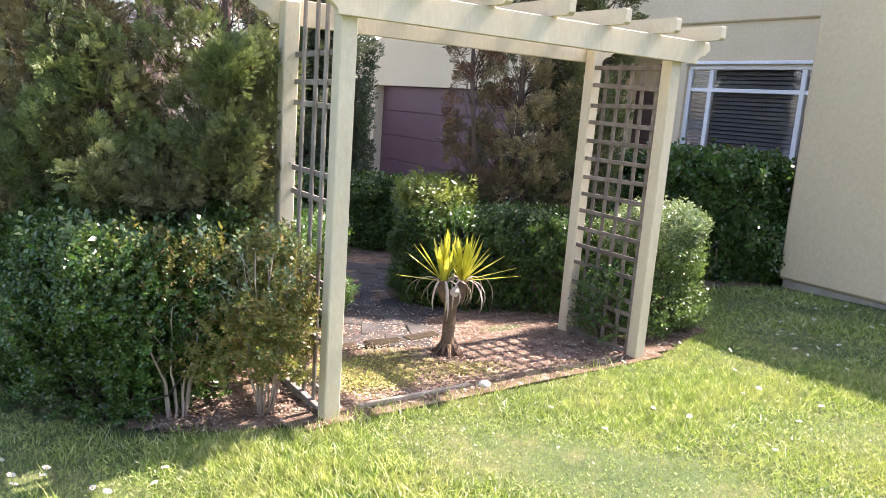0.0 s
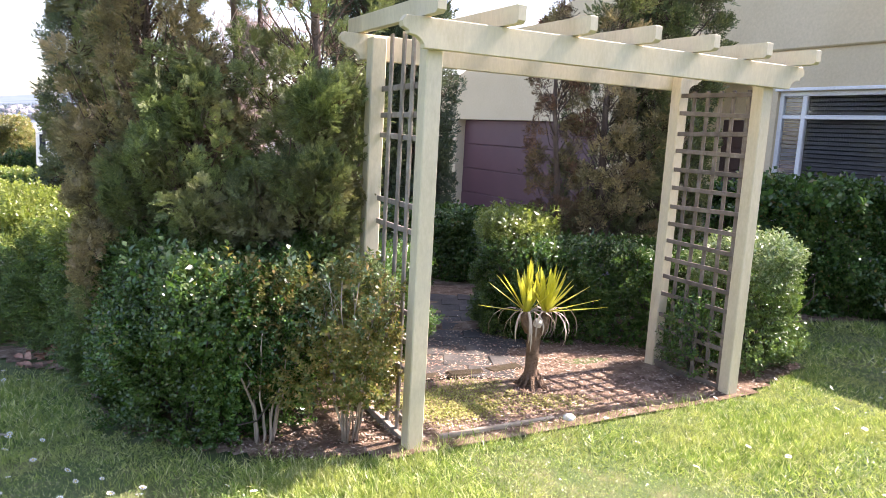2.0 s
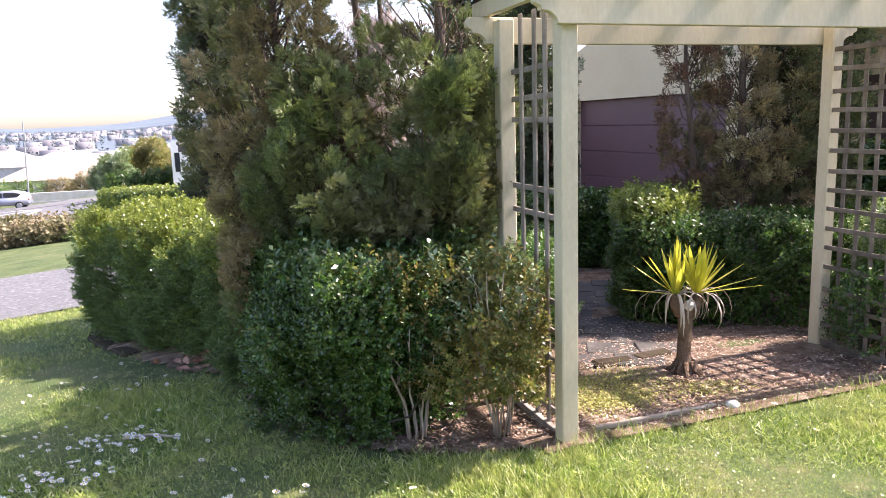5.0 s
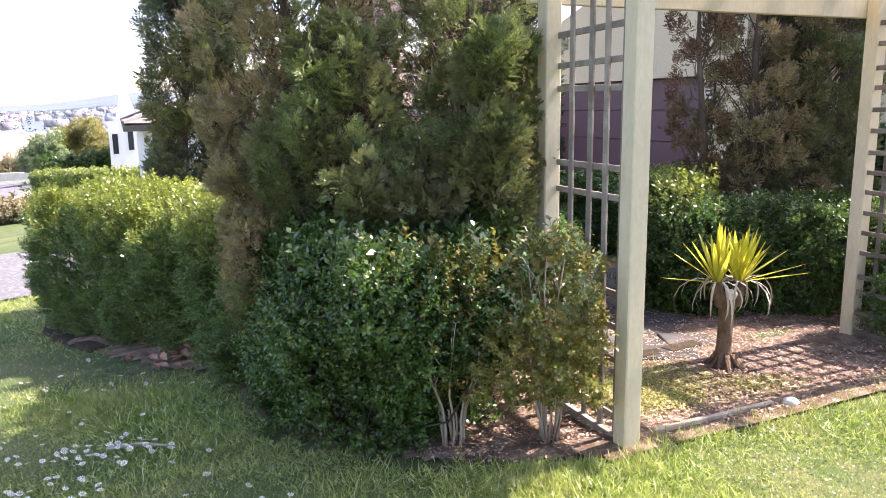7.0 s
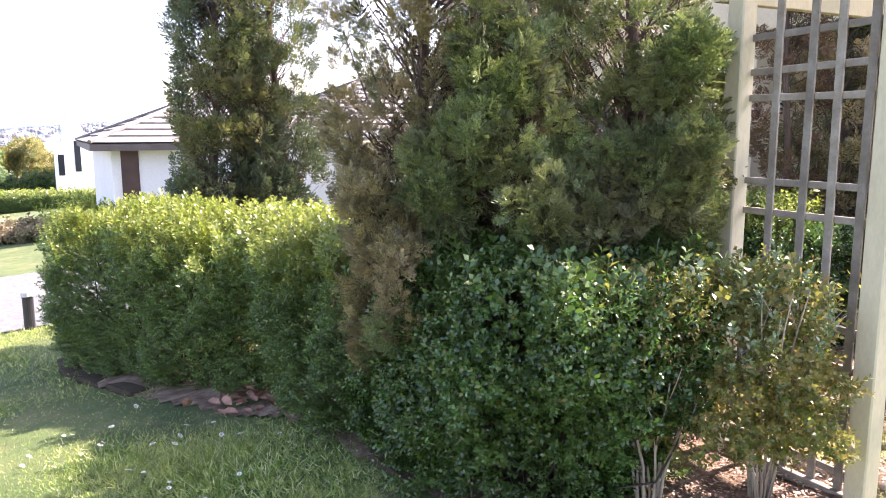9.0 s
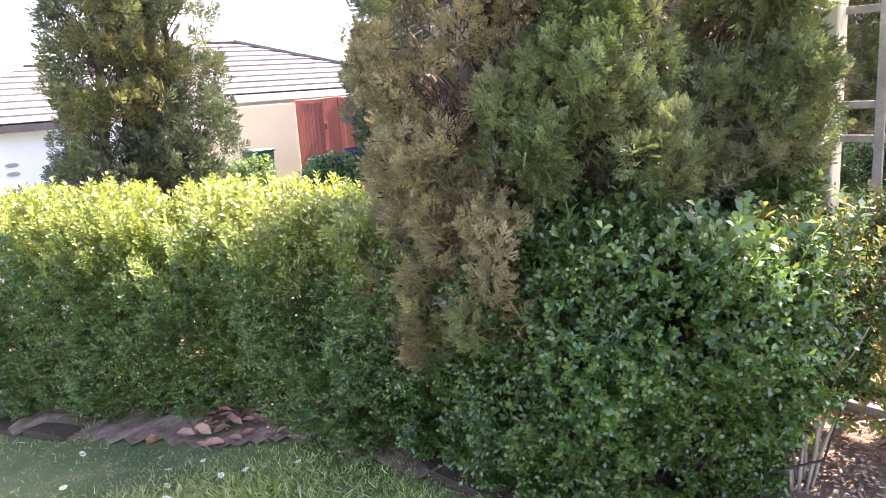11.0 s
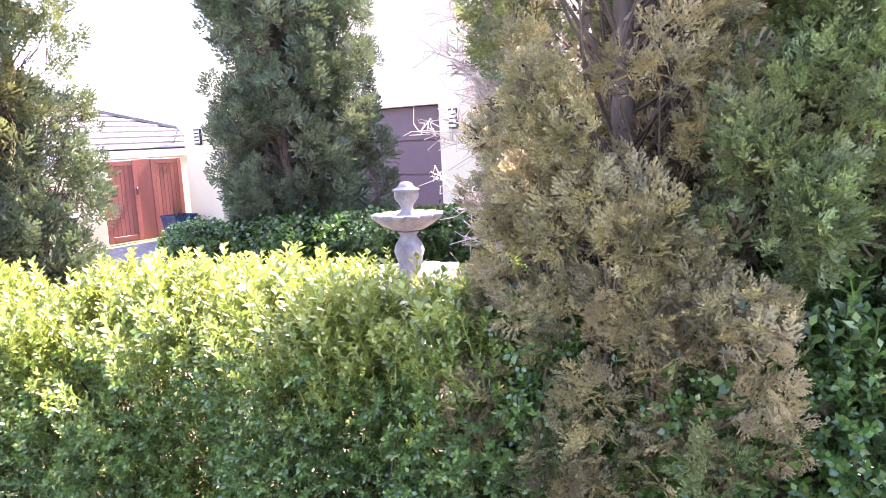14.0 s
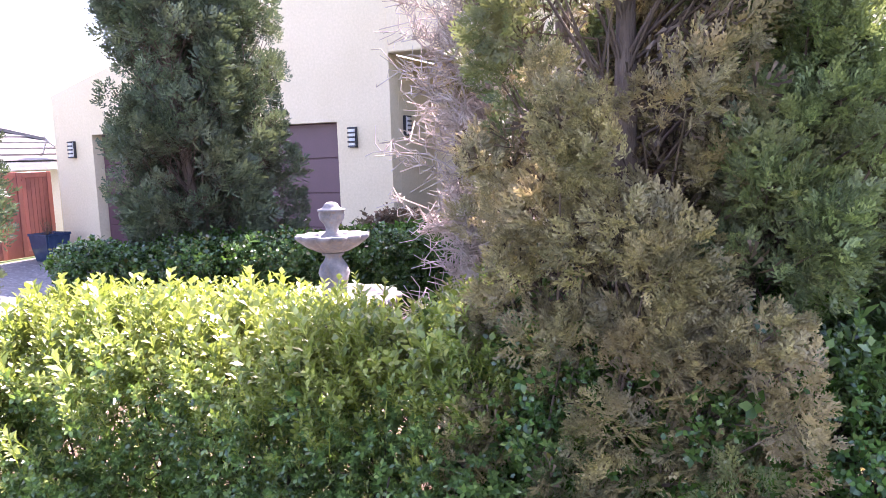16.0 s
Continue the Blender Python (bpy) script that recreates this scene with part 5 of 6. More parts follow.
def conifer(name, label, axes, plumes, seed, mats, plume=0.2, lo_res=False, z_low=0.25, dead=0, dead_dir=(0, 1, 0), extra=(), gap=0.0, inner=3, bias=0.25, thin=0.0):
    """A columnar cypress: trunks, rising branches, and plumes of flat sprays; axes are (x, y, height, radius)."""
    r = np.random.default_rng(seed)
    x0, y0 = axes[0][:2]
    g = gz(x0, y0)
    t = thing(name, (x0, y0, g), label, "conifer tree")
    twig_s, twig_e, tips, outs, hs = [], [], [], [], []
    for ax, ay, hgt, rad in axes:
        lean = r.normal(0, 0.03, 2)
        pts = [(ax + lean[0] * z + 0.03 * math.sin(3 * z + ax), ay + lean[1] * z + 0.03 * math.cos(2.3 * z), g - 0.1 + z) for z in np.linspace(0, hgt * 0.92, 9)]
        tb_r = [0.07 * (1 - 0.85 * k / 8) * (0.6 + rad * 0.6) for k in range(9)]
        part("trunk", tube(pts, tb_r, 8), M_BARK, t, smooth=True)
        area = rad * hgt
        m = int(plumes * area / sum(a[2] * a[3] for a in axes))
        f = r.uniform(0, 1, m) ** 1.15
        az = r.uniform(0, 6.28, m)
        z = z_low + f * (hgt - z_low)
        prof = np.clip(1.06 - 0.10 * f - 0.92 * np.clip((f - 0.55) / 0.45, 0, 1) ** 2, 0.05, 1) * (0.86 + 0.14 * np.clip(f / 0.12, 0, 1))
        wob = 1 + 0.16 * np.sin(3 * az + 2.1 * z + seed) + 0.10 * np.sin(5 * az - 3.7 * z)
        rr = rad * prof * wob * r.uniform(0.62, 1.0, m) ** 0.6
        tip = np.stack((ax + lean[0] * z + rr * np.cos(az), ay + lean[1] * z + rr * np.sin(az), g + z), -1)
        keepm = r.uniform(0, 1, m) > gap + thin * np.clip((z - 1.5) / 0.7, 0, 1)
        tip, az, z, rr = tip[keepm], az[keepm], z[keepm], rr[keepm]
        out = np.stack((np.cos(az), np.sin(az), 1.3 + 0.6 * r.uniform(0, 1, len(az))), -1)
        tips.append(tip)
        outs.append(out)
        hs.append(z / hgt)
        bz = np.clip(z - rr * 1.1 - 0.1, 0.1, hgt * 0.9)
        twig_s.append(np.stack((ax + lean[0] * bz, ay + lean[1] * bz, g + bz), -1))
        twig_e.append(tip - out * 0.05)
    for (x, y, zc, rad, m) in extra:
        d = r.normal(0, 1, (m, 3))
        d /= np.linalg.norm(d, axis=1, keepdims=True)
        tip = np.array((x, y, zc)) + d * np.array((1, 1, 1.25)) * rad * r.uniform(0.6, 1, (m, 1))
        tips.append(tip)
        outs.append(d * 0.8 + (0, 0, 0.9))
        hs.append(np.full(m, 0.4))
        twig_s.append(np.tile((axes[0][0], axes[0][1], zc - 0.4), (m, 1)))
        twig_e.append(tip)
    tip, out, h = np.concatenate(tips), np.concatenate(outs), np.concatenate(hs)
    part("limb_tangle", mesh_np("limb_tangle", *twigs_np(np.concatenate(twig_s), np.concatenate(twig_e), 0.008, 0.003, 0.12, r)), M_DEAD_TWIG if dead else M_BARK, t)["kind"] = "stuff"
    k = len(tip)
    out /= np.linalg.norm(out, axis=1, keepdims=True)
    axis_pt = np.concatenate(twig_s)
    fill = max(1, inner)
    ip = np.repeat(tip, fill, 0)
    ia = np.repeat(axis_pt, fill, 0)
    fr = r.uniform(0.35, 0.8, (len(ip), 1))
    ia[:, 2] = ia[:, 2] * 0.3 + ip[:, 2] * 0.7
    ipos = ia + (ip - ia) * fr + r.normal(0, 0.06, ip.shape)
    # Dark dead sprays behind the plumes give the crown its shaded gaps.
    part("inner_foliage", mesh_np("inner_foliage", *strew(*DEAD_FAN, ipos, np.repeat(out, fill, 0) + r.normal(0, 0.5, ip.shape), r.uniform(0, 6.28, len(ip)), 0.10 * r.uniform(0.8, 1.3, len(ip)))), M_DEAD_SPRAY, t, "dead brown inner sprays, darkened for the shade in the gaps")
    patchy = value_noise(tip, 2.2, seed + 4) + r.normal(0, 0.3, k) > bias
    high = tip[:, 2] > 2.7
    size = plume * r.uniform(0.7, 1.35, k) * np.where(high, 1.08, 1.0)
    sway = out + r.normal(0, 0.22, out.shape)
    for sel, tmpls in ((~high, PLUMES_LO if lo_res else PLUMES), (high, PLUMES_LO)):
        for mask, mat, nm in ((sel & ~patchy, mats[0], "crown"), (sel & patchy, mats[1], "crown_patch")):
            if mask.any():
                kind = r.integers(0, len(tmpls), k)
                picks = [(tm, mask & (kind == q)) for q, tm in enumerate(tmpls)]
                part(nm, mesh_np(nm, *join_np([strew(*tm, tip[m], sway[m], r.uniform(0, 6.28, m.sum()), size[m]) for tm, m in picks if m.any()])), mat, t)
    if dead:
        ax, ay, hgt, rad = axes[-1]
        dd = np.array(dead_dir, float)
        zz = r.uniform(0.55, 2.5, dead)
        s0 = np.stack((ax + r.normal(0, 0.10, dead), ay + r.normal(0, 0.10, dead), g + zz), -1)
        e0 = s0 + dd * r.uniform(0.15, 0.5, (dead, 1)) + r.normal(0, 0.10, (dead, 3)) + np.array((0, 0, 0.12))
        m = dead * 26
        pick = r.integers(0, dead, m)
        ff = r.uniform(0.35, 1.0, (m, 1))
        s1 = s0[pick] + (e0[pick] - s0[pick]) * ff
        e1 = s1 + dd * r.uniform(0.02, 0.10, (m, 1)) + r.normal(0, 0.045, (m, 3)) + (0, 0, 0.02)
        part("dead_twig_fan", mesh_np("dead_twig_fan", *join_np([twigs_np(s0, e0, 0.0045, 0.003, 0.12, r), twigs_np(s1, e1, 0.003, 0.0018, 0.25, r)])), M_DEAD_TWIG, t, "bare grey-pink dead twigs")
    return t


conifer("cypress", "tall olive-brown cypress with drying lower foliage", [(0.64, 5.08, 4.0, 0.42), (0.90, 5.0, 2.3, 0.30)], 520, 101, (M_CYPRESS_OLIVE, M_CYPRESS), 0.165, z_low=0.5, extra=((0.36, 4.62, 0.80, 0.20, 26), (0.42, 4.92, 0.82, 0.22, 28), (0.36, 4.85, 1.15, 0.20, 20)), gap=0.08, inner=2, bias=0.3, thin=0.22)
conifer("cypress", "sparse cypress with bare dead branches on its shaded side", [(1.22, 5.35, 4.2, 0.32), (1.45, 5.62, 3.8, 0.26)], 230, 111, (M_CYPRESS_OLIVE, M_CYPRESS), 0.15, z_low=0.5, dead=300, dead_dir=(-0.14, 0.42, 0.05), gap=0.68, inner=1, thin=0.22)
conifer("cypress", "dense green cypress behind the pergola post", [(1.55, 4.58, 4.2, 0.41)], 430, 121, (M_CYPRESS_GREEN, M_CYPRESS), 0.17, z_low=0.35, extra=((1.38, 4.16, 1.40, 0.19, 22), (1.54, 4.16, 1.08, 0.17, 18), (1.48, 4.2, 1.75, 0.17, 16), (1.12, 4.2, 1.25, 0.2, 20), (1.42, 4.06, 1.35, 0.16, 18), (1.42, 4.08, 1.8, 0.16, 18)), gap=0.05, inner=2, bias=0.5, thin=0.45)
conifer("cypress", "olive-green cypress with low hanging sprays over the shrub", [(0.95, 4.62, 2.15, 0.24)], 80, 125, (M_CYPRESS_GREEN, M_CYPRESS), 0.165, z_low=0.6, extra=((0.46, 4.55, 1.25, 0.19, 22), (0.62, 4.42, 1.5, 0.2, 22), (0.84, 4.3, 1.18, 0.22, 24), (0.72, 4.45, 1.85, 0.18, 18)), gap=0.1, inner=2, bias=0.4)
conifer("cypress", "tall columnar dark green cypress above the hedge", [(0.57, 8.95, 5.0, 0.45), (0.95, 8.9, 4.8, 0.38), (0.26, 8.82, 5.0, 0.35)], 800, 131, (M_CYPRESS_BLUE, M_CYPRESS), 0.21, True, z_low=0.35, inner=3, gap=0.05, thin=0.1)
conifer("cypress", "tall dense cypress in front of the garage", [(4.04, 9.65, 5.4, 0.56), (4.62, 9.55, 5.2, 0.54), (4.35, 9.9, 5.4, 0.5)], 1100, 141, (M_CYPRESS_BLUE, M_CYPRESS_BLUE), 0.26, True, z_low=0.3, inner=4)
conifer("cypress", "reddish-brown ailing cypress behind the hedge", [(4.42, 5.85, 3.2, 0.27)], 130, 151, (M_CYPRESS_RED, M_CYPRESS_OLIVE), 0.17, True, z_low=0.5, gap=0.3, inner=2, bias=0.5)
conifer("cypress", "dark olive cypress with visible trunks behind the hedge", [(4.75, 5.72, 3.8, 0.36), (5.05, 5.65, 3.9, 0.38)], 330, 155, (M_CYPRESS, M_CYPRESS_OLIVE), 0.18, True, z_low=0.5, gap=0.22, inner=3, bias=0.6)
conifer("cypress", "green cypress beside the house entry", [(5.45, 5.6, 4.4, 0.46)], 300, 161, (M_CYPRESS, M_CYPRESS), 0.2, True, z_low=0.4, inner=4)

# ---- garden floor details ----
pathway = sheet("garden_path", [(2.35, 4.42), (3.12, 4.42), (4.35, 6.9), (3.7, 7.2), (3.0, 5.8)], 0.1, 0.016, M_PATH, "worn garden path between hedges, darkened for the shade on it", category="path")
pd = Vector((0.45, 0.89))
pn = Vector((0.89, -0.45))
for r_i in range(11):
    for c_i in range(2):
        o = Vector((2.55, 4.52)) + pd * (0.28 * r_i) + pn * (0.36 * c_i + (0.18 if r_i % 2 else 0.0))
        sb = box(-0.17, 0.17, -0.13, 0.13, 0, 0.03, 0.008)
        sb.transform(pose(o.x, o.y, gz(o.x, o.y) - 0.008, RNG.normal(0, 1), RNG.normal(0, 1), -26.8 + RNG.normal(0, 1.5)))
        part("slab", sb, M_PATH, pathway)


def edging_stone(x, y, ln, wd, ht, rz, label):
    b = box(-ln / 2, ln / 2, -wd / 2, wd / 2, -0.05, ht, 0.018)
    for v in b.verts:
        v.co += 0.02 * noise.noise_vector(v.co * 6 + Vector((x, y, 0)))
    b.transform(pose(x, y, gz(x, y), RNG.normal(0, 2), RNG.normal(0, 2), rz))
    return tagged(part("edging_stone", b, M_STONE), label, "stone", group="bed edging stones")


for x, y, rz in ((0.47, 6.45, 88), (0.40, 6.02, 97), (0.40, 5.62, 88), (0.45, 5.24, 80), (0.42, 4.88, 95), (-0.84, 7.75, 118), (-0.66, 7.35, 112), (-0.98, 8.15, 105), (-1.02, 8.55, 90)):
    edging_stone(x, y, 0.38, 0.18, 0.025, rz, "flat grey-brown edging stone set in the bed")
for x, y, rz in ((2.36, 4.42, 5), (2.68, 4.40, -4), (3.0, 4.40, 6)):
    edging_stone(x, y, 0.31, 0.12, 0.03, rz, "dark stone edging across the garden path")

# bark chips
chip_v = np.array([(-0.5, -0.22, 0), (0.5, -0.18, 0.04), (0.46, 0.2, 0), (-0.45, 0.24, 0.05)])
chip_f = np.array([(0, 1, 2, 3)])
nc = 42000
cxy = np.stack((RNG.uniform(0.0, 5.3, nc), RNG.uniform(3.3, 6.2, nc)), -1)
cxy = cxy[inside(BED, cxy[:, 0], cxy[:, 1]) & (RNG.uniform(0, 1, nc) < np.clip(1.5 - (cxy[:, 1] - 3.3) / 2.2, 0.15, 1))]
cp = np.column_stack((cxy, ground_z(cxy[:, 0], cxy[:, 1]) + 0.018 + RNG.uniform(0, 0.008, len(cxy))))
cd = np.column_stack((RNG.normal(0, 0.18, (len(cp), 2)), np.ones(len(cp))))
M_CHIP = foliage("bark_chip", [(0, (0.13, 0.075, 0.052)), (0.35, (0.24, 0.155, 0.108)), (0.75, (0.40, 0.30, 0.225)), (1, (0.64, 0.55, 0.43))], (0.24, 0.12, 0.08), 0.35, 1.5, 0.9, 0.0)
tagged(part("bark_chips", mesh_np("bark_chips", *strew(chip_v, chip_f, cp, cd, RNG.uniform(0, 6.28, len(cp)), RNG.uniform(0.008, 0.024, len(cp)))), M_CHIP), "loose red-brown bark chips on the bed", "bark chips", kind="stuff")

# fallen leaves under the hedge
nl = 60
lx = np.column_stack((RNG.normal(0.12, 0.16, nl), RNG.normal(6.45, 0.16, nl)))
lp = np.column_stack((lx, ground_z(lx[:, 0], lx[:, 1]) + 0.03))
lv, lf = leaf_quads((0, 0, 0), (1, 0, 0.1), (0, 1, 0), 1.0, 0.5, 0.3)
tagged(part("fallen_leaves", mesh_np("fallen_leaves", *strew(np.array(lv), np.array(lf), lp, np.column_stack((RNG.normal(0, 0.5, (nl, 2)), np.ones(nl))), RNG.uniform(0, 6.28, nl), RNG.uniform(0.06, 0.12, nl))), M_DEAD_LEAF), "curled brown fallen leaves under the hedge", "leaves", kind="stuff")

# grass blades
def lawn_mask(x, y):
    p = np.column_stack((x, y, 0 * x))
    rag = 0.07 * value_noise(p, 11.0, 31) + 0.05 * value_noise(p, 37.0, 32)
    ok = ~inside(BED, x + np.where(x < 1.2, rag - 0.05, 0), y + np.where(x < 1.2, rag, 0)) & (y < 10.6)
    ok &= ~((x > 7.42) & (y < 4.4)) & ~((x > 6.4) & (y > 4.7)) & ~((x > 1.7) & (x < 4.3) & (y > 3.24))
    return ok & ~((x > 5.5) & (y > 6))


def grass_patch(n, x0, x1, y0, y1, size, seed, feather=0.3):
    r = np.random.default_rng(seed)
    x, y = r.uniform(x0, x1, n), r.uniform(y0, y1, n)
    p3 = np.column_stack((x, y, 0 * x))
    thin = np.clip(0.9 + 0.4 * value_noise(p3, 3.0, 3), 0.5, 1)
    rim = np.minimum(np.minimum(x - x0, x1 - x), np.minimum(y - y0, y1 - y))
    k = lawn_mask(x, y) & (r.uniform(0, 1, n) < thin * np.clip(rim / feather, 0, 1))
    x, y = x[k], y[k]
    p = np.column_stack((x, y, ground_z(x, y) - 0.004))
    tuft = np.clip(1 + 0.35 * value_noise(p, 5.0, 8), 0.5, 1.8)
    d = np.column_stack((r.normal(0, 1.15, (len(p), 2)), np.ones(len(p))))
    tv = np.array([(-0.065, 0, 0), (0.065, 0, 0), (0, 0.30, 1.0)])
    tf = np.array([(0, 1, 2)])
    return strew(tv, tf, p, d, r.uniform(0, 6.28, len(p)), size * r.uniform(0.55, 1.3, len(p)) * tuft)


chunks = [grass_patch(230000, -0.8, 5.5, 1.4, 3.75, 0.046, 1), grass_patch(200000, -2.6, 1.6, 2.6, 6.2, 0.042, 2), grass_patch(50000, 5.0, 7.5, 0.0, 4.8, 0.046, 3), grass_patch(50000, -3.5, 0.0, 6.0, 10.6, 0.046, 4), grass_patch(110000, 1.0, 5.4, -0.2, 2.0, 0.046, 5, 0.5), grass_patch(70000, -7.0, 7.4, -6.0, 10.6, 0.055, 6, 2.0)]
tagged(part("grass", mesh_np("grass", *join_np(chunks)), M_GRASS), "short sunlit lawn grass with dry straw blades", "grass", kind="stuff")

# clover and broad weeds among the grass
r8 = np.random.default_rng(88)
nw = 50000
wx, wy = r8.uniform(-2.4, 5.2, nw), r8.uniform(0.8, 6.2, nw)
wn = value_noise(np.column_stack((wx, wy, 0 * wx)), 4.0, 14)
wk = lawn_mask(wx, wy) & (r8.uniform(0, 1, nw) < np.clip(np.minimum(np.minimum(wx + 2.4, 5.2 - wx), np.minimum(wy - 0.8, 6.2 - wy)), 0, 1)) & (r8.uniform(0, 1, nw) < np.clip(0.35 + 0.7 * wn, 0.05, 1))
wx, wy = wx[wk], wy[wk]
wp = np.column_stack((wx, wy, ground_z(wx, wy) + r8.uniform(0.012, 0.04, len(wx))))
wv = np.array([(0, 0, 0), (0.34, 0.45, 0.05), (0, 1.0, 0.0), (-0.34, 0.45, 0.05)])
tagged(part("clover", mesh_np("clover", *strew(wv, np.array([(0, 1, 2, 3)]), wp, np.column_stack((r8.normal(0, 0.4, (len(wp), 2)), np.ones(len(wp)))), r8.uniform(0, 6.28, len(wp)), r8.uniform(0.008, 0.018, len(wp)))), M_CLOVER), "low green clover leaves among the lawn grass", "clover", kind="stuff")

# moss on the bed by the yucca and the shrubs
mo = [(r8.normal(mx, s, m), r8.normal(my, s * 0.6, m)) for mx, my, s, m in ((2.25, 3.75, 0.18, 5200), (2.55, 4.0, 0.16, 3600), (2.05, 4.05, 0.14, 2600), (2.9, 3.65, 0.16, 1600), (1.42, 3.92, 0.10, 1200))]
mx2, my2 = np.concatenate([q[0] for q in mo]), np.concatenate([q[1] for q in mo])
mk = (value_noise(np.column_stack((mx2, my2, 0 * mx2)), 9.0, 21) > -0.25) & (my2 > 3.32)
mx2, my2 = mx2[mk], my2[mk]
mp = np.column_stack((mx2, my2, ground_z(mx2, my2) + r8.uniform(0.016, 0.03, len(mx2))))
tagged(part("moss", mesh_np("moss", *strew(wv, np.array([(0, 1, 2, 3)]), mp, np.column_stack((r8.normal(0, 0.6, (len(mp), 2)), np.ones(len(mp)))), r8.uniform(0, 6.28, len(mp)), r8.uniform(0.007, 0.018, len(mp)))), M_MOSS), "yellow-green moss patches on the mulch", "moss", kind="stuff")

# longer tufts along the edging and post
r5 = np.random.default_rng(55)
tx, ty = [], []
for cx, cy, s, m in ((1.78, 3.22, 0.10, 240), (2.05, 3.22, 0.12, 160), (2.5, 3.22, 0.2, 160), (3.0, 3.22, 0.25, 160), (3.6, 3.22, 0.2, 150), (0.55, 3.72, 0.16, 260), (1.15, 3.36, 0.12, 120), (2.15, 3.95, 0.12, 130), (2.45, 4.15, 0.12, 90), (2.3, 3.7, 0.1, 50), (-0.15, 4.3, 0.15, 160), (0.25, 3.35, 0.15, 160)):
    tx.append(r5.normal(cx, s, m))
    ty.append(r5.normal(cy, min(s, 0.07), m))
tx, ty = np.concatenate(tx), np.concatenate(ty)
tp = np.column_stack((tx, ty, ground_z(tx, ty)))
tv = np.array([(-0.02, 0, 0), (0.02, 0, 0), (0.016, 0.10, 0.55), (-0.016, 0.10, 0.55), (0.002, 0.42, 1.0), (-0.002, 0.42, 1.0)])
tagged(part("long_grass", mesh_np("long_grass", *strew(tv, np.array([(0, 1, 2, 3), (3, 2, 4, 5)]), tp, np.column_stack((r5.normal(0, 0.45, (len(tp), 2)), np.ones(len(tp)))), r5.uniform(0, 6.28, len(tp)), r5.uniform(0.04, 0.10, len(tp)))), M_GRASS), "longer grass tufts along the bed edge", "grass", kind="stuff")

# daisies
r6 = np.random.default_rng(66)
spots = [(-0.50, 4.75, 0.20, 52), (-0.85, 4.38, 0.16, 40), (-1.1, 4.95, 0.35, 22), (0.18, 3.72, 0.22, 14), (0.10, 3.35, 0.3, 8), (-0.6, 5.8, 0.35, 10), (-1.2, 6.2, 0.6, 18), (5.9, 3.6, 0.6, 34), (6.6, 3.2, 0.5, 18), (4.6, 2.4, 0.8, 20), (3.4, 2.7, 0.6, 8), (0.75, 3.2, 0.25, 9)]
dx = np.concatenate([r6.normal(a, s, m) for a, b, s, m in spots])
dy = np.concatenate([r6.normal(b, s * 0.8, m) for a, b, s, m in spots])
ok = lawn_mask(dx, dy)
dx, dy = dx[ok], dy[ok]
nd = len(dx)
dp = np.column_stack((dx, dy, ground_z(dx, dy) + r6.uniform(0.03, 0.055, nd)))
pv, pf = [], []
for k in range(9):
    a = 2 * math.pi * k / 9
    c, s = math.cos(a), math.sin(a)
    i = len(pv)
    pv += [(0.25 * c, 0.25 * s, 0), (0.7 * c - 0.19 * s, 0.7 * s + 0.19 * c, 0.08), (1.0 * c, 1.0 * s, 0.06), (0.7 * c + 0.19 * s, 0.7 * s - 0.19 * c, 0.08)]
    pf.append((i, i + 1, i + 2, i + 3))
dd = np.column_stack((r6.normal(0.15, 0.3, nd), r6.normal(0, 0.3, nd), np.ones(nd)))
dsz = r6.uniform(0.014, 0.022, nd)
daisies = tagged(part("daisies", mesh_np("daisies", *strew(np.array(pv), np.array(pf), dp, dd, r6.uniform(0, 6.28, nd), dsz)), M_PETAL), "small white daisies scattered over the lawn", "daisies", kind="stuff")
cv = np.array([(0.3 * math.cos(a), 0.3 * math.sin(a), 0.02) for a in np.linspace(0, 2 * math.pi, 6, endpoint=False)] + [(0, 0, 0.16)] * 1)
cf = np.array([(k, (k + 1) % 6, 6) for k in range(6)])
part("centres", mesh_np("centres", *strew(cv, cf, dp, dd, r6.uniform(0, 6.28, nd), dsz)), M_YELLOW, daisies)
part("stalks", mesh_np("stalks", *twigs_np(dp - (0, 0, 0.05), dp, 0.0012, 0.0012, 0.05, r6)), M_GRASS, daisies)
tagged(part("dry_stick", tube([(-0.50, 4.83, -0.20), (-0.33, 4.80, -0.19), (-0.18, 4.70, -0.19)], [0.008, 0.010, 0.006], 6), M_EDGE_WOOD), "dry bleached stick lying among the daisies", "stick")

# ---- drive edge: bollard light and letter box ----
bx, by = -1.37, 10.55
bol = thing("bollard_light", (bx, by, gz(bx, by)), "short black bollard light with pale cap", "bollard light")
z = gz(bx, by)
part("post", lathe([(0.055, z - 0.02), (0.055, z + 0.36)], 16, centre=(bx, by, 0)), M_BLACK, bol, smooth=False)
part("cap", lathe([(0.065, z + 0.361), (0.07, z + 0.37), (0.065, z + 0.41), (0.03, z + 0.42)], 16, centre=(bx, by, 0)), M_FROST, bol)

lx0, lx1, ly0, ly1 = -3.45, -2.84, 10.30, 10.72
z = gz(-3.1, 10.5)
lb = thing("letter_box_pillar", (-3.1, 10.5, z), "dark slate letter box pillar with angled lid", "letter box")
for za, zb in ((z - 0.05, z + 0.62), (z + 0.63, z + 1.02)):
    part("front_panel", box(lx0, lx1, ly0, ly0 + 0.04, za, zb, 0.004), M_NAVY, lb)
    part("side_panel", box(lx1 - 0.04, lx1, ly0 + 0.042, ly1, za, zb, 0.004), M_SLATE_SIDE, lb)
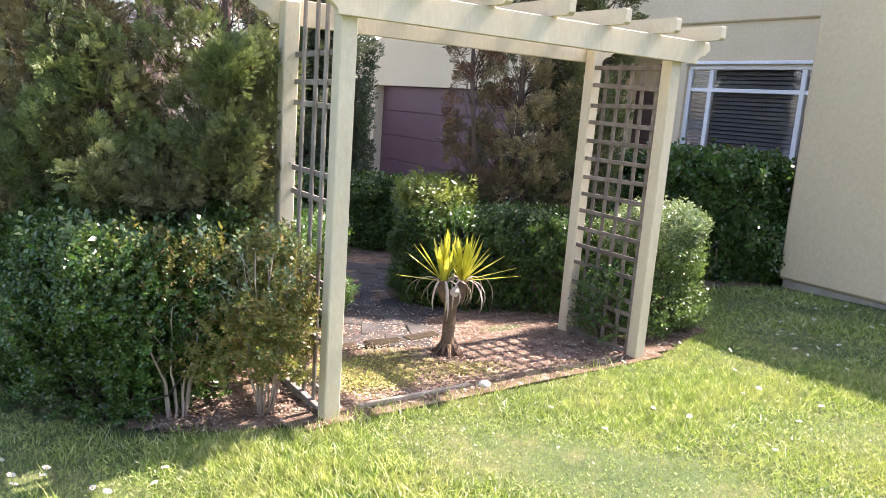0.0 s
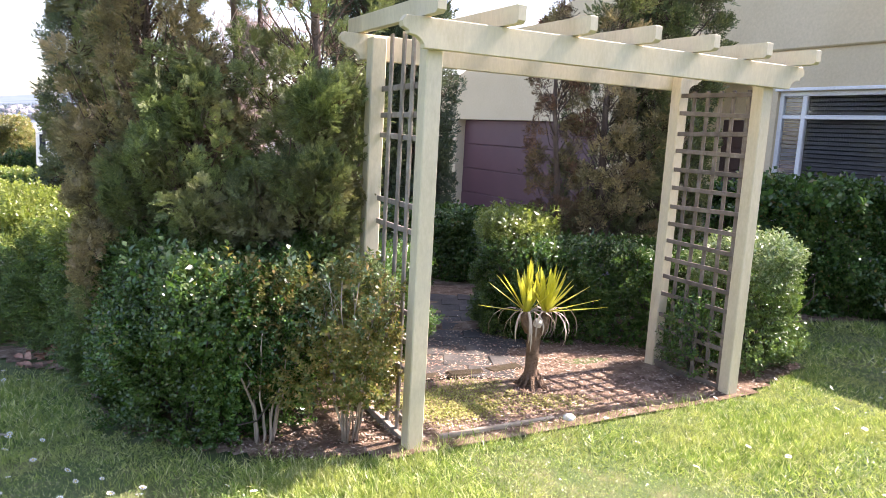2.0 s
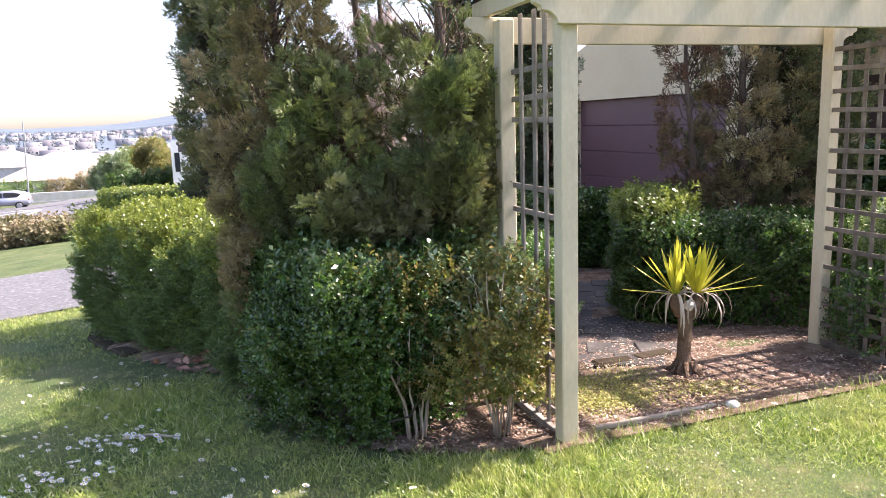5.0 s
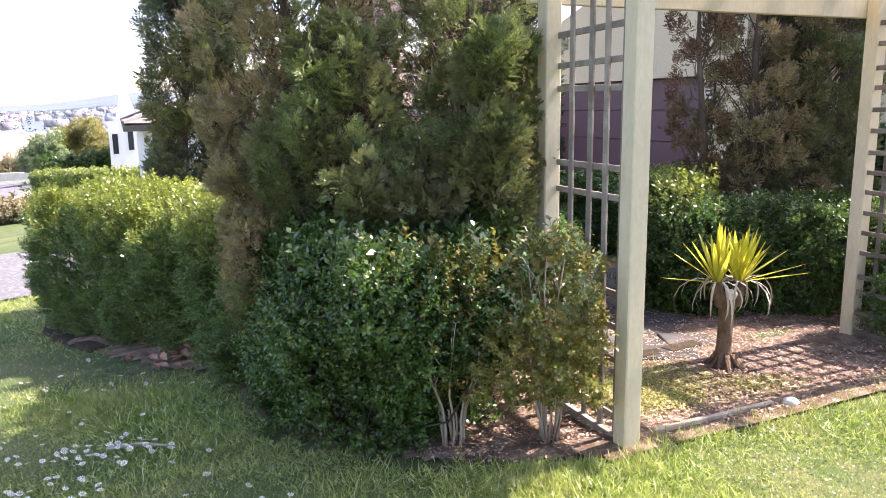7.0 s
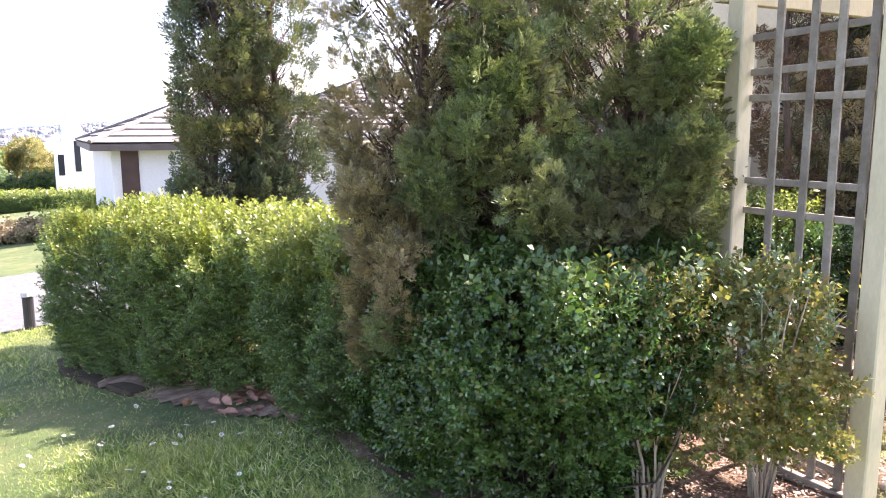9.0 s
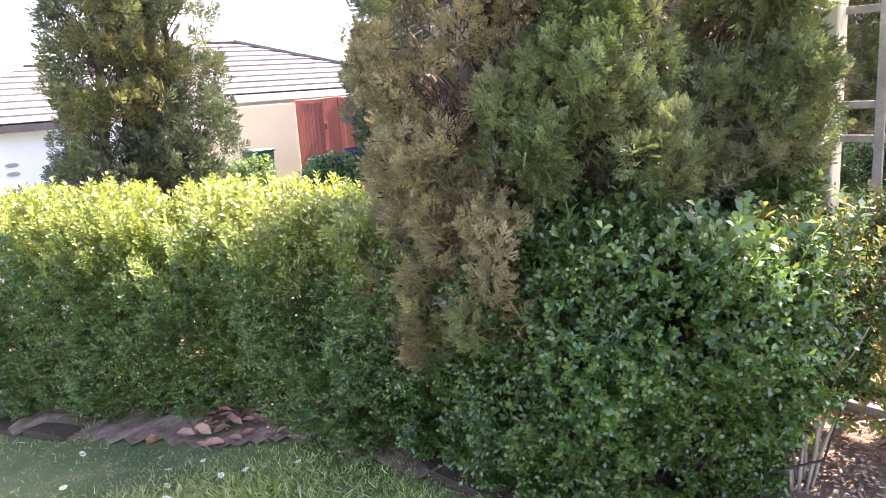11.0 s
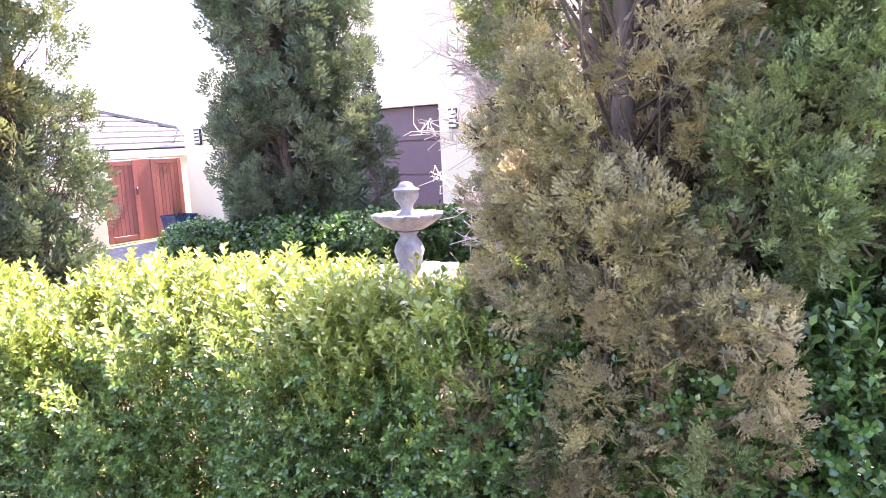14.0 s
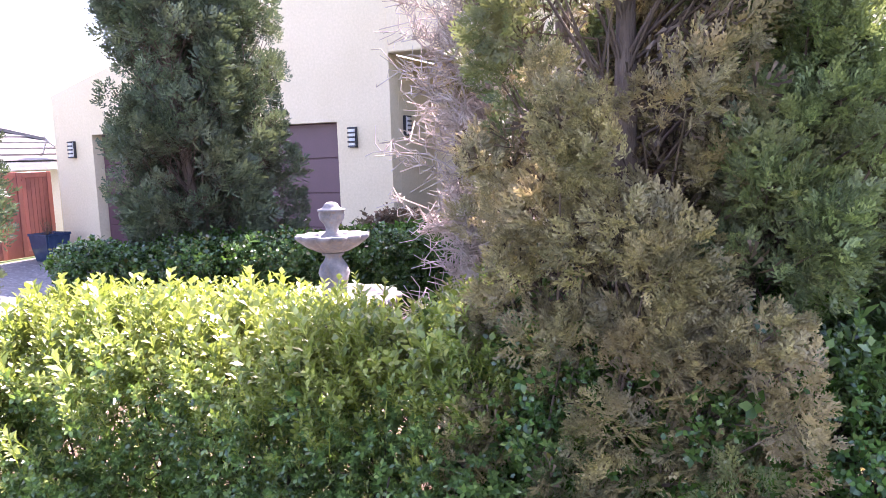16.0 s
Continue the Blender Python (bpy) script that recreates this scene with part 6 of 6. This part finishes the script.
part("body", box(lx0, lx1 - 0.042, ly0 + 0.042, ly1, z - 0.05, z + 1.02, 0.004), M_NAVY, lb)
lid = box(lx0 - 0.02, lx1 + 0.03, ly0 - 0.03, ly1 + 0.03, 0, 0.05, 0.006)
lid.transform(Matrix.Translation((0, 0, z + 1.024)))
part("lid", lid, M_BLACK, lb)
part("lock", box(lx1 + 0.001, lx1 + 0.03, ly1 - 0.10, ly1 - 0.05, z + 0.38, z + 0.48, 0.004), M_BLACK, lb)

# ---- street ----
def street_lamp(x, y, h, arm, label):
    z = gz(x, y)
    t = thing("street_lamp", (x, y, z), label, "street lamp")
    part("pole", tube([(x, y, z - 0.1), (x, y, z + h * 0.5), (x, y, z + h - abs(arm) * 0.5)], [0.07, 0.055, 0.04], 8), M_GALV, t)
    if arm:
        pts = [(x + arm * 0.5 * (1 - math.cos(a)), y, z + h - abs(arm) * 0.5 + abs(arm) * 0.5 * math.sin(a)) for a in np.linspace(0, math.pi, 10)]
        part("arm", tube(pts, [0.035] * 10, 6), M_GALV, t)
        part("lamp_head", lathe([(0.04, 0.0), (0.15, -0.10), (0.2, -0.22), (0.08, -0.4)], 12, centre=(pts[-1][0], y, pts[-1][2])), M_GALV, t)
    return t


street_lamp(-15.0, 62.0, 6.7, 1.5, "tall galvanised swan-neck street lamp on the corner lawn")
sx, sy = -15.0, 61.7
sz = gz(sx, sy)
sg = thing("give_way_sign", (sx, sy, sz), "triangular road sign seen from behind on a post", "road sign")
part("post", tube([(sx, sy - 0.12, sz), (sx, sy - 0.12, sz + 2.4)], [0.05, 0.05], 8), M_BLACK, sg)
tri = bmesh.new()
fa = [tri.verts.new((sx + 0.55 * math.cos(a), sy - 0.20, sz + 2.05 + 0.55 * math.sin(a))) for a in (-math.pi / 2, math.pi / 6, 5 * math.pi / 6)]
fb2 = [tri.verts.new(v.co + Vector((0, 0.02, 0))) for v in fa]
tri.faces.new(fa)
tri.faces.new(list(reversed(fb2)))
for k in range(3):
    tri.faces.new((fa[(k + 1) % 3], fa[k], fb2[k], fb2[(k + 1) % 3]))
part("plate", tri, M_KERB, sg)
px, py = -15.2, 83.0
pz0 = gz(px, py)
pl = thing("power_pole", (px, py, pz0), "slender grey utility pole by the road", "utility pole")
part("pole", tube([(px, py, pz0), (px + 0.3, py, pz0 + 8.2)], [0.09, 0.06], 8), M_GALV, pl)
part("fitting", box(px + 0.15, px + 0.4, py - 0.12, py + 0.12, pz0 + 6.3, pz0 + 7.0, 0.05), M_GALV, pl)

# car
CX, CY = -15.9, 76.0
cz = gz(CX, CY) + 0.04
car = thing("car", (CX, CY, cz), "silver-blue compact SUV parked on the road", "car")
side = [(-2.15, 0.35), (-2.2, 0.65), (-2.1, 0.95), (-1.35, 1.08), (-0.65, 1.56), (0.9, 1.62), (1.75, 1.45), (2.1, 1.05), (2.18, 0.6), (2.1, 0.35)]
cb = bmesh.new()
rows = []
for s, inset in ((-0.9, 0.0), (0.9, 0.0)):
    rows.append([cb.verts.new((CX + a, CY + s * (1 - 0.12 * max(0, b - 1.0)), cz + b)) for a, b in side])
cb.faces.new(rows[0])
cb.faces.new(list(reversed(rows[1])))
for k in range(len(side)):
    j = (k + 1) % len(side)
    cb.faces.new((rows[0][j], rows[0][k], rows[1][k], rows[1][j]))
bmesh.ops.recalc_face_normals(cb, faces=cb.faces)
bmesh.ops.bevel(cb, geom=[e for e in cb.edges], offset=0.07, segments=2, affect="EDGES")
part("body", cb, M_CAR, car, smooth=True)
for pts in ([(-1.15, 1.10), (-0.6, 1.48), (0.05, 1.52), (0.05, 1.10)], [(0.15, 1.10), (0.15, 1.52), (0.95, 1.52), (1.55, 1.36), (1.3, 1.10)]):
    wb = bmesh.new()
    a = [wb.verts.new((CX + u, CY - 0.90, cz + v)) for u, v in pts]
    b = [wb.verts.new((CX + u, CY - 0.84, cz + v)) for u, v in pts]
    wb.faces.new(a)
    wb.faces.new(list(reversed(b)))
    for k in range(len(pts)):
        wb.faces.new((a[(k + 1) % len(pts)], a[k], b[k], b[(k + 1) % len(pts)]))
    bmesh.ops.recalc_face_normals(wb, faces=wb.faces)
    part("side_window", wb, M_CARGLASS, car)
for u in (-1.35, 1.35):
    for s in (-0.86, 0.86):
        ty_b = lathe([(0.22, -0.11), (0.34, -0.11), (0.36, -0.06), (0.36, 0.06), (0.34, 0.11), (0.22, 0.11)], 20)
        ty_b.transform(pose(CX + u, CY + s, cz + 0.34, 90))
        wh = part("wheel", ty_b, M_TYRE, car)
        rim = lathe([(0.05, -0.125), (0.23, -0.125), (0.24, -0.11)], 16)
        rim.transform(pose(CX + u, CY + s, cz + 0.34, 90 if s > 0 else -90))
        part("rim", rim, M_GALV, wh)
for u, m, nm in ((-2.14, M_PAINT, "headlight"), (2.10, M_GATE, "tail_light")):
    for s in (-0.72, 0.72):
        part(nm, box(CX + u - 0.06, CX + u + 0.06, CY + s - 0.16, CY + s + 0.16, cz + 0.78, cz + 0.92, 0.02), m, car)

# far side: low wall, houses, gardens
wz = gz(-10, 84)
tagged(part("street_wall", box(-23, 2, 85.0, 85.3, wz - 0.5, wz + 0.65, 0.02), M_KERB), "long low white street wall beyond the road", "wall", kind="structure")


def far_house(x, y, w, d, h, rh, wall, roof, label):
    z = gz(x, y)
    t = thing("suburban_house", (x, y, z), label, "house")
    part("wall", box(x - w / 2, x + w / 2, y - d / 2, y + d / 2, z - 0.5, z + h, 0), wall, t)
    bm = bmesh.new()
    o = 0.6
    e = [bm.verts.new(p) for p in ((x - w / 2 - o, y - d / 2 - o, z + h), (x + w / 2 + o, y - d / 2 - o, z + h), (x + w / 2 + o, y + d / 2 + o, z + h), (x - w / 2 - o, y + d / 2 + o, z + h))]
    r0, r1 = bm.verts.new((x - w / 2 + d * 0.45, y, z + h + rh)), bm.verts.new((x + w / 2 - d * 0.45, y, z + h + rh))
    for f in ((e[0], e[1], r1, r0), (e[1], e[2], r1), (e[2], e[3], r0, r1), (e[3], e[0], r0), (e[3], e[2], e[1], e[0])):
        bm.faces.new(f)
    bmesh.ops.recalc_face_normals(bm, faces=bm.faces)
    part("roof", bm, roof, t)
    for k in range(max(2, int(w / 4))):
        xa = x - w / 2 + w * (k + 0.5) / max(2, int(w / 4))
        part("window", box(xa - 0.7, xa + 0.7, y - d / 2 - 0.06, y - d / 2 + 0.05, z + 0.9, z + 2.1, 0.02), M_CARGLASS, t)
    return t


far_house(-12.5, 100, 15, 11, 2.4, 2.6, M_WHITE_RENDER, M_ROOF_PALE, "single-storey house with a wide pale peach roof")
far_house(-30, 104, 12, 9, 2.6, 2.0, M_WHITE_RENDER, M_ROOF_PALE, "small pale bungalow across the road")
far_house(-27, 128, 14, 10, 4.6, 2.4, M_KERB, M_ROOF_GREY, "two-storey house with brown-grey roof")
far_house(-18, 134, 13, 9, 4.4, 2.0, M_KERB, M_ROOF_GREY, "grey roofed house further down the slope")
far_house(-45, 112, 14, 9, 2.6, 2.2, M_WHITE_RENDER, M_ROOF_GREY, "white house beside the corner trees")
far_house(4, 110, 15, 10, 2.6, 2.4, M_WHITE_RENDER, M_ROOF_PALE, "pale roofed house behind the trees")


def far_tree(x, y, h, rad, seed, mats, label, n=900, size=0.7, trunk=0.35):
    r = np.random.default_rng(seed)
    z = gz(x, y)
    t = thing("tree", (x, y, z), label, "tree")
    part("trunk", tube([(x, y, z - 0.2), (x, y, z + h * 0.5)], [0.2, 0.1], 6), M_BARK, t)
    d = r.normal(0, 1, (n, 3))
    d /= np.linalg.norm(d, axis=1, keepdims=True)
    lump = 1 + 0.25 * value_noise(d * 3, 2.0, seed)
    P = np.array((x, y, z + h * (trunk + (1 - trunk) / 2))) + d * np.array((rad, rad, h * (1 - trunk) / 2)) * (r.uniform(0.3, 1, n) ** 0.4 * lump)[:, None]
    part("crown", mesh_np("crown", *strew(SPRIG_LO_V, SPRIG_LO_F, P, d + (0, 0, 0.4), r.uniform(0, 6.28, n), size * r.uniform(0.6, 1.2, n))), mats, t)
    return t


far_tree(-2.9, 62, 4.1, 1.9, 201, M_DRY_SHRUB, "broad golden-green street tree", 3600, 0.42, 0.15)
far_tree(-5.0, 60, 3.2, 1.3, 202, M_SILVER_LEAF, "grey-green rounded street tree", 2600, 0.4, 0.1)
for k in range(7):
    far_tree(-4.9 + k * 0.75, 55 + 0.2 * k, 1.7, 0.36, 210 + k, M_HEDGE_DARK, "small clipped conifer in a row", 420, 0.28, 0.05)
far_tree(-24.0, 105, 9.5, 0.8, 221, M_HEDGE_DARK, "slim dark far conifer", 1200, 0.5, 0.1)
far_tree(-25.4, 106, 7.0, 0.9, 222, M_HEDGE_DARK, "slim dark far conifer", 1200, 0.5, 0.1)
far_tree(-30.5, 86, 5.6, 3.0, 223, M_HEDGE_MID, "round green tree by the far kerb", 2400, 0.45, 0.25)
for k, (x, y, h, rd, m) in enumerate(((-20, 89, 2.6, 2.2, M_HEDGE_MID), (-16.5, 90, 2.4, 1.8, M_HEDGE_MID), (-13.5, 90, 2.2, 1.5, M_PINK_SHRUB), (-11, 91, 2.4, 1.4, M_PINK_SHRUB), (-8.5, 90, 2.3, 2.0, M_HEDGE_MID), (-5.0, 92, 3.4, 1.3, M_CYPRESS_RED), (-23, 90, 2.4, 1.6, M_SILVER_LEAF))):
    far_tree(x, y, h, rd, 230 + k, m, "garden shrub behind the street wall", 900, 0.35, 0.05)

# distant town and hills, haze tinted into their colours
r7 = np.random.default_rng(77)
tb_v, tb_f, tr_v, tr_f = [], [], [], []
cube_v = np.array([(sx2, sy2, sz2) for sz2 in (0, 1) for sx2, sy2 in ((-0.5, -0.5), (0.5, -0.5), (0.5, 0.5), (-0.5, 0.5))])
cube_f = np.array([(0, 1, 5, 4), (1, 2, 6, 5), (2, 3, 7, 6), (3, 0, 4, 7), (4, 5, 6, 7)])


def hill_z(x, y):
    return np.clip((y - 260) / 1500, 0, 1.1) ** 1.2 * (16 + 9 * np.sin(x * 0.004 + 1) + 7 * np.sin(x * 0.011))


n = 800
tx2, ty2 = r7.uniform(-620, 260, n), 170 + 1300 * r7.uniform(0, 1, n) ** 1.3
base = np.full(n, -7.4) + hill_z(tx2, ty2)
w2, h2 = r7.uniform(6, 12, n), r7.uniform(2.5, 4.0, n)
vs = cube_v[None] * np.stack((w2, w2 * 0.7, h2 + 1), -1)[:, None] + np.stack((tx2, ty2, base - 1), -1)[:, None]
# Wall tones greyed and blued to suggest haze.
tagged(part("distant_houses", mesh_np("distant_houses", vs.reshape(-1, 3), (cube_f[None] + (np.arange(n) * 8)[:, None, None]).reshape(-1, 4)), foliage("far_house_walls_haze_tinted", [(0, (0.22, 0.23, 0.25)), (0.5, (0.30, 0.29, 0.30)), (0.75, (0.17, 0.16, 0.17)), (1, (0.36, 0.36, 0.38))], (0.3, 0.3, 0.3), 0.0, 1.0, 0.9, 0.0)), "pale houses of a distant hillside suburb, greyed for haze", "houses", kind="stuff")
n = 6000
tx2, ty2 = r7.uniform(-700, 300, n), 140 + 1500 * r7.uniform(0, 1, n) ** 1.2
base = np.full(n, -7.6) + hill_z(tx2, ty2)
tagged(part("distant_trees", mesh_np("distant_trees", *strew(SPRIG_LO_V, SPRIG_LO_F, np.stack((tx2, ty2, base), -1), np.tile((0, 0, 1.0), (n, 1)), r7.uniform(0, 6.28, n), r7.uniform(2.2, 4.6, n))), M_FAR_GREEN), "tree belts of a distant suburb, haze put into their colour", "trees", kind="stuff")
hx, hy = np.linspace(-1800, 1500, 90), np.linspace(240, 3600, 30)
HX, HY = np.meshgrid(hx, hy)
HZ = -7.6 + hill_z(HX, HY) + np.clip((HY - 1700) / 1500, 0, 1) * (42 + 16 * np.sin(HX * 0.0031) + 10 * np.sin(HX * 0.009 + 2))
hv = np.stack((HX, HY, HZ), -1).reshape(-1, 3)
a, b = np.meshgrid(np.arange(29), np.arange(89), indexing="ij")
hf = np.stack((a * 90 + b, a * 90 + b + 1, (a + 1) * 90 + b + 1, (a + 1) * 90 + b), -1).reshape(-1, 4)
tagged(part("backdrop", mesh_np("backdrop", hv, hf), M_HILL, smooth=True), "low hills on the horizon, tinted blue-green for haze", "hills", kind="structure")
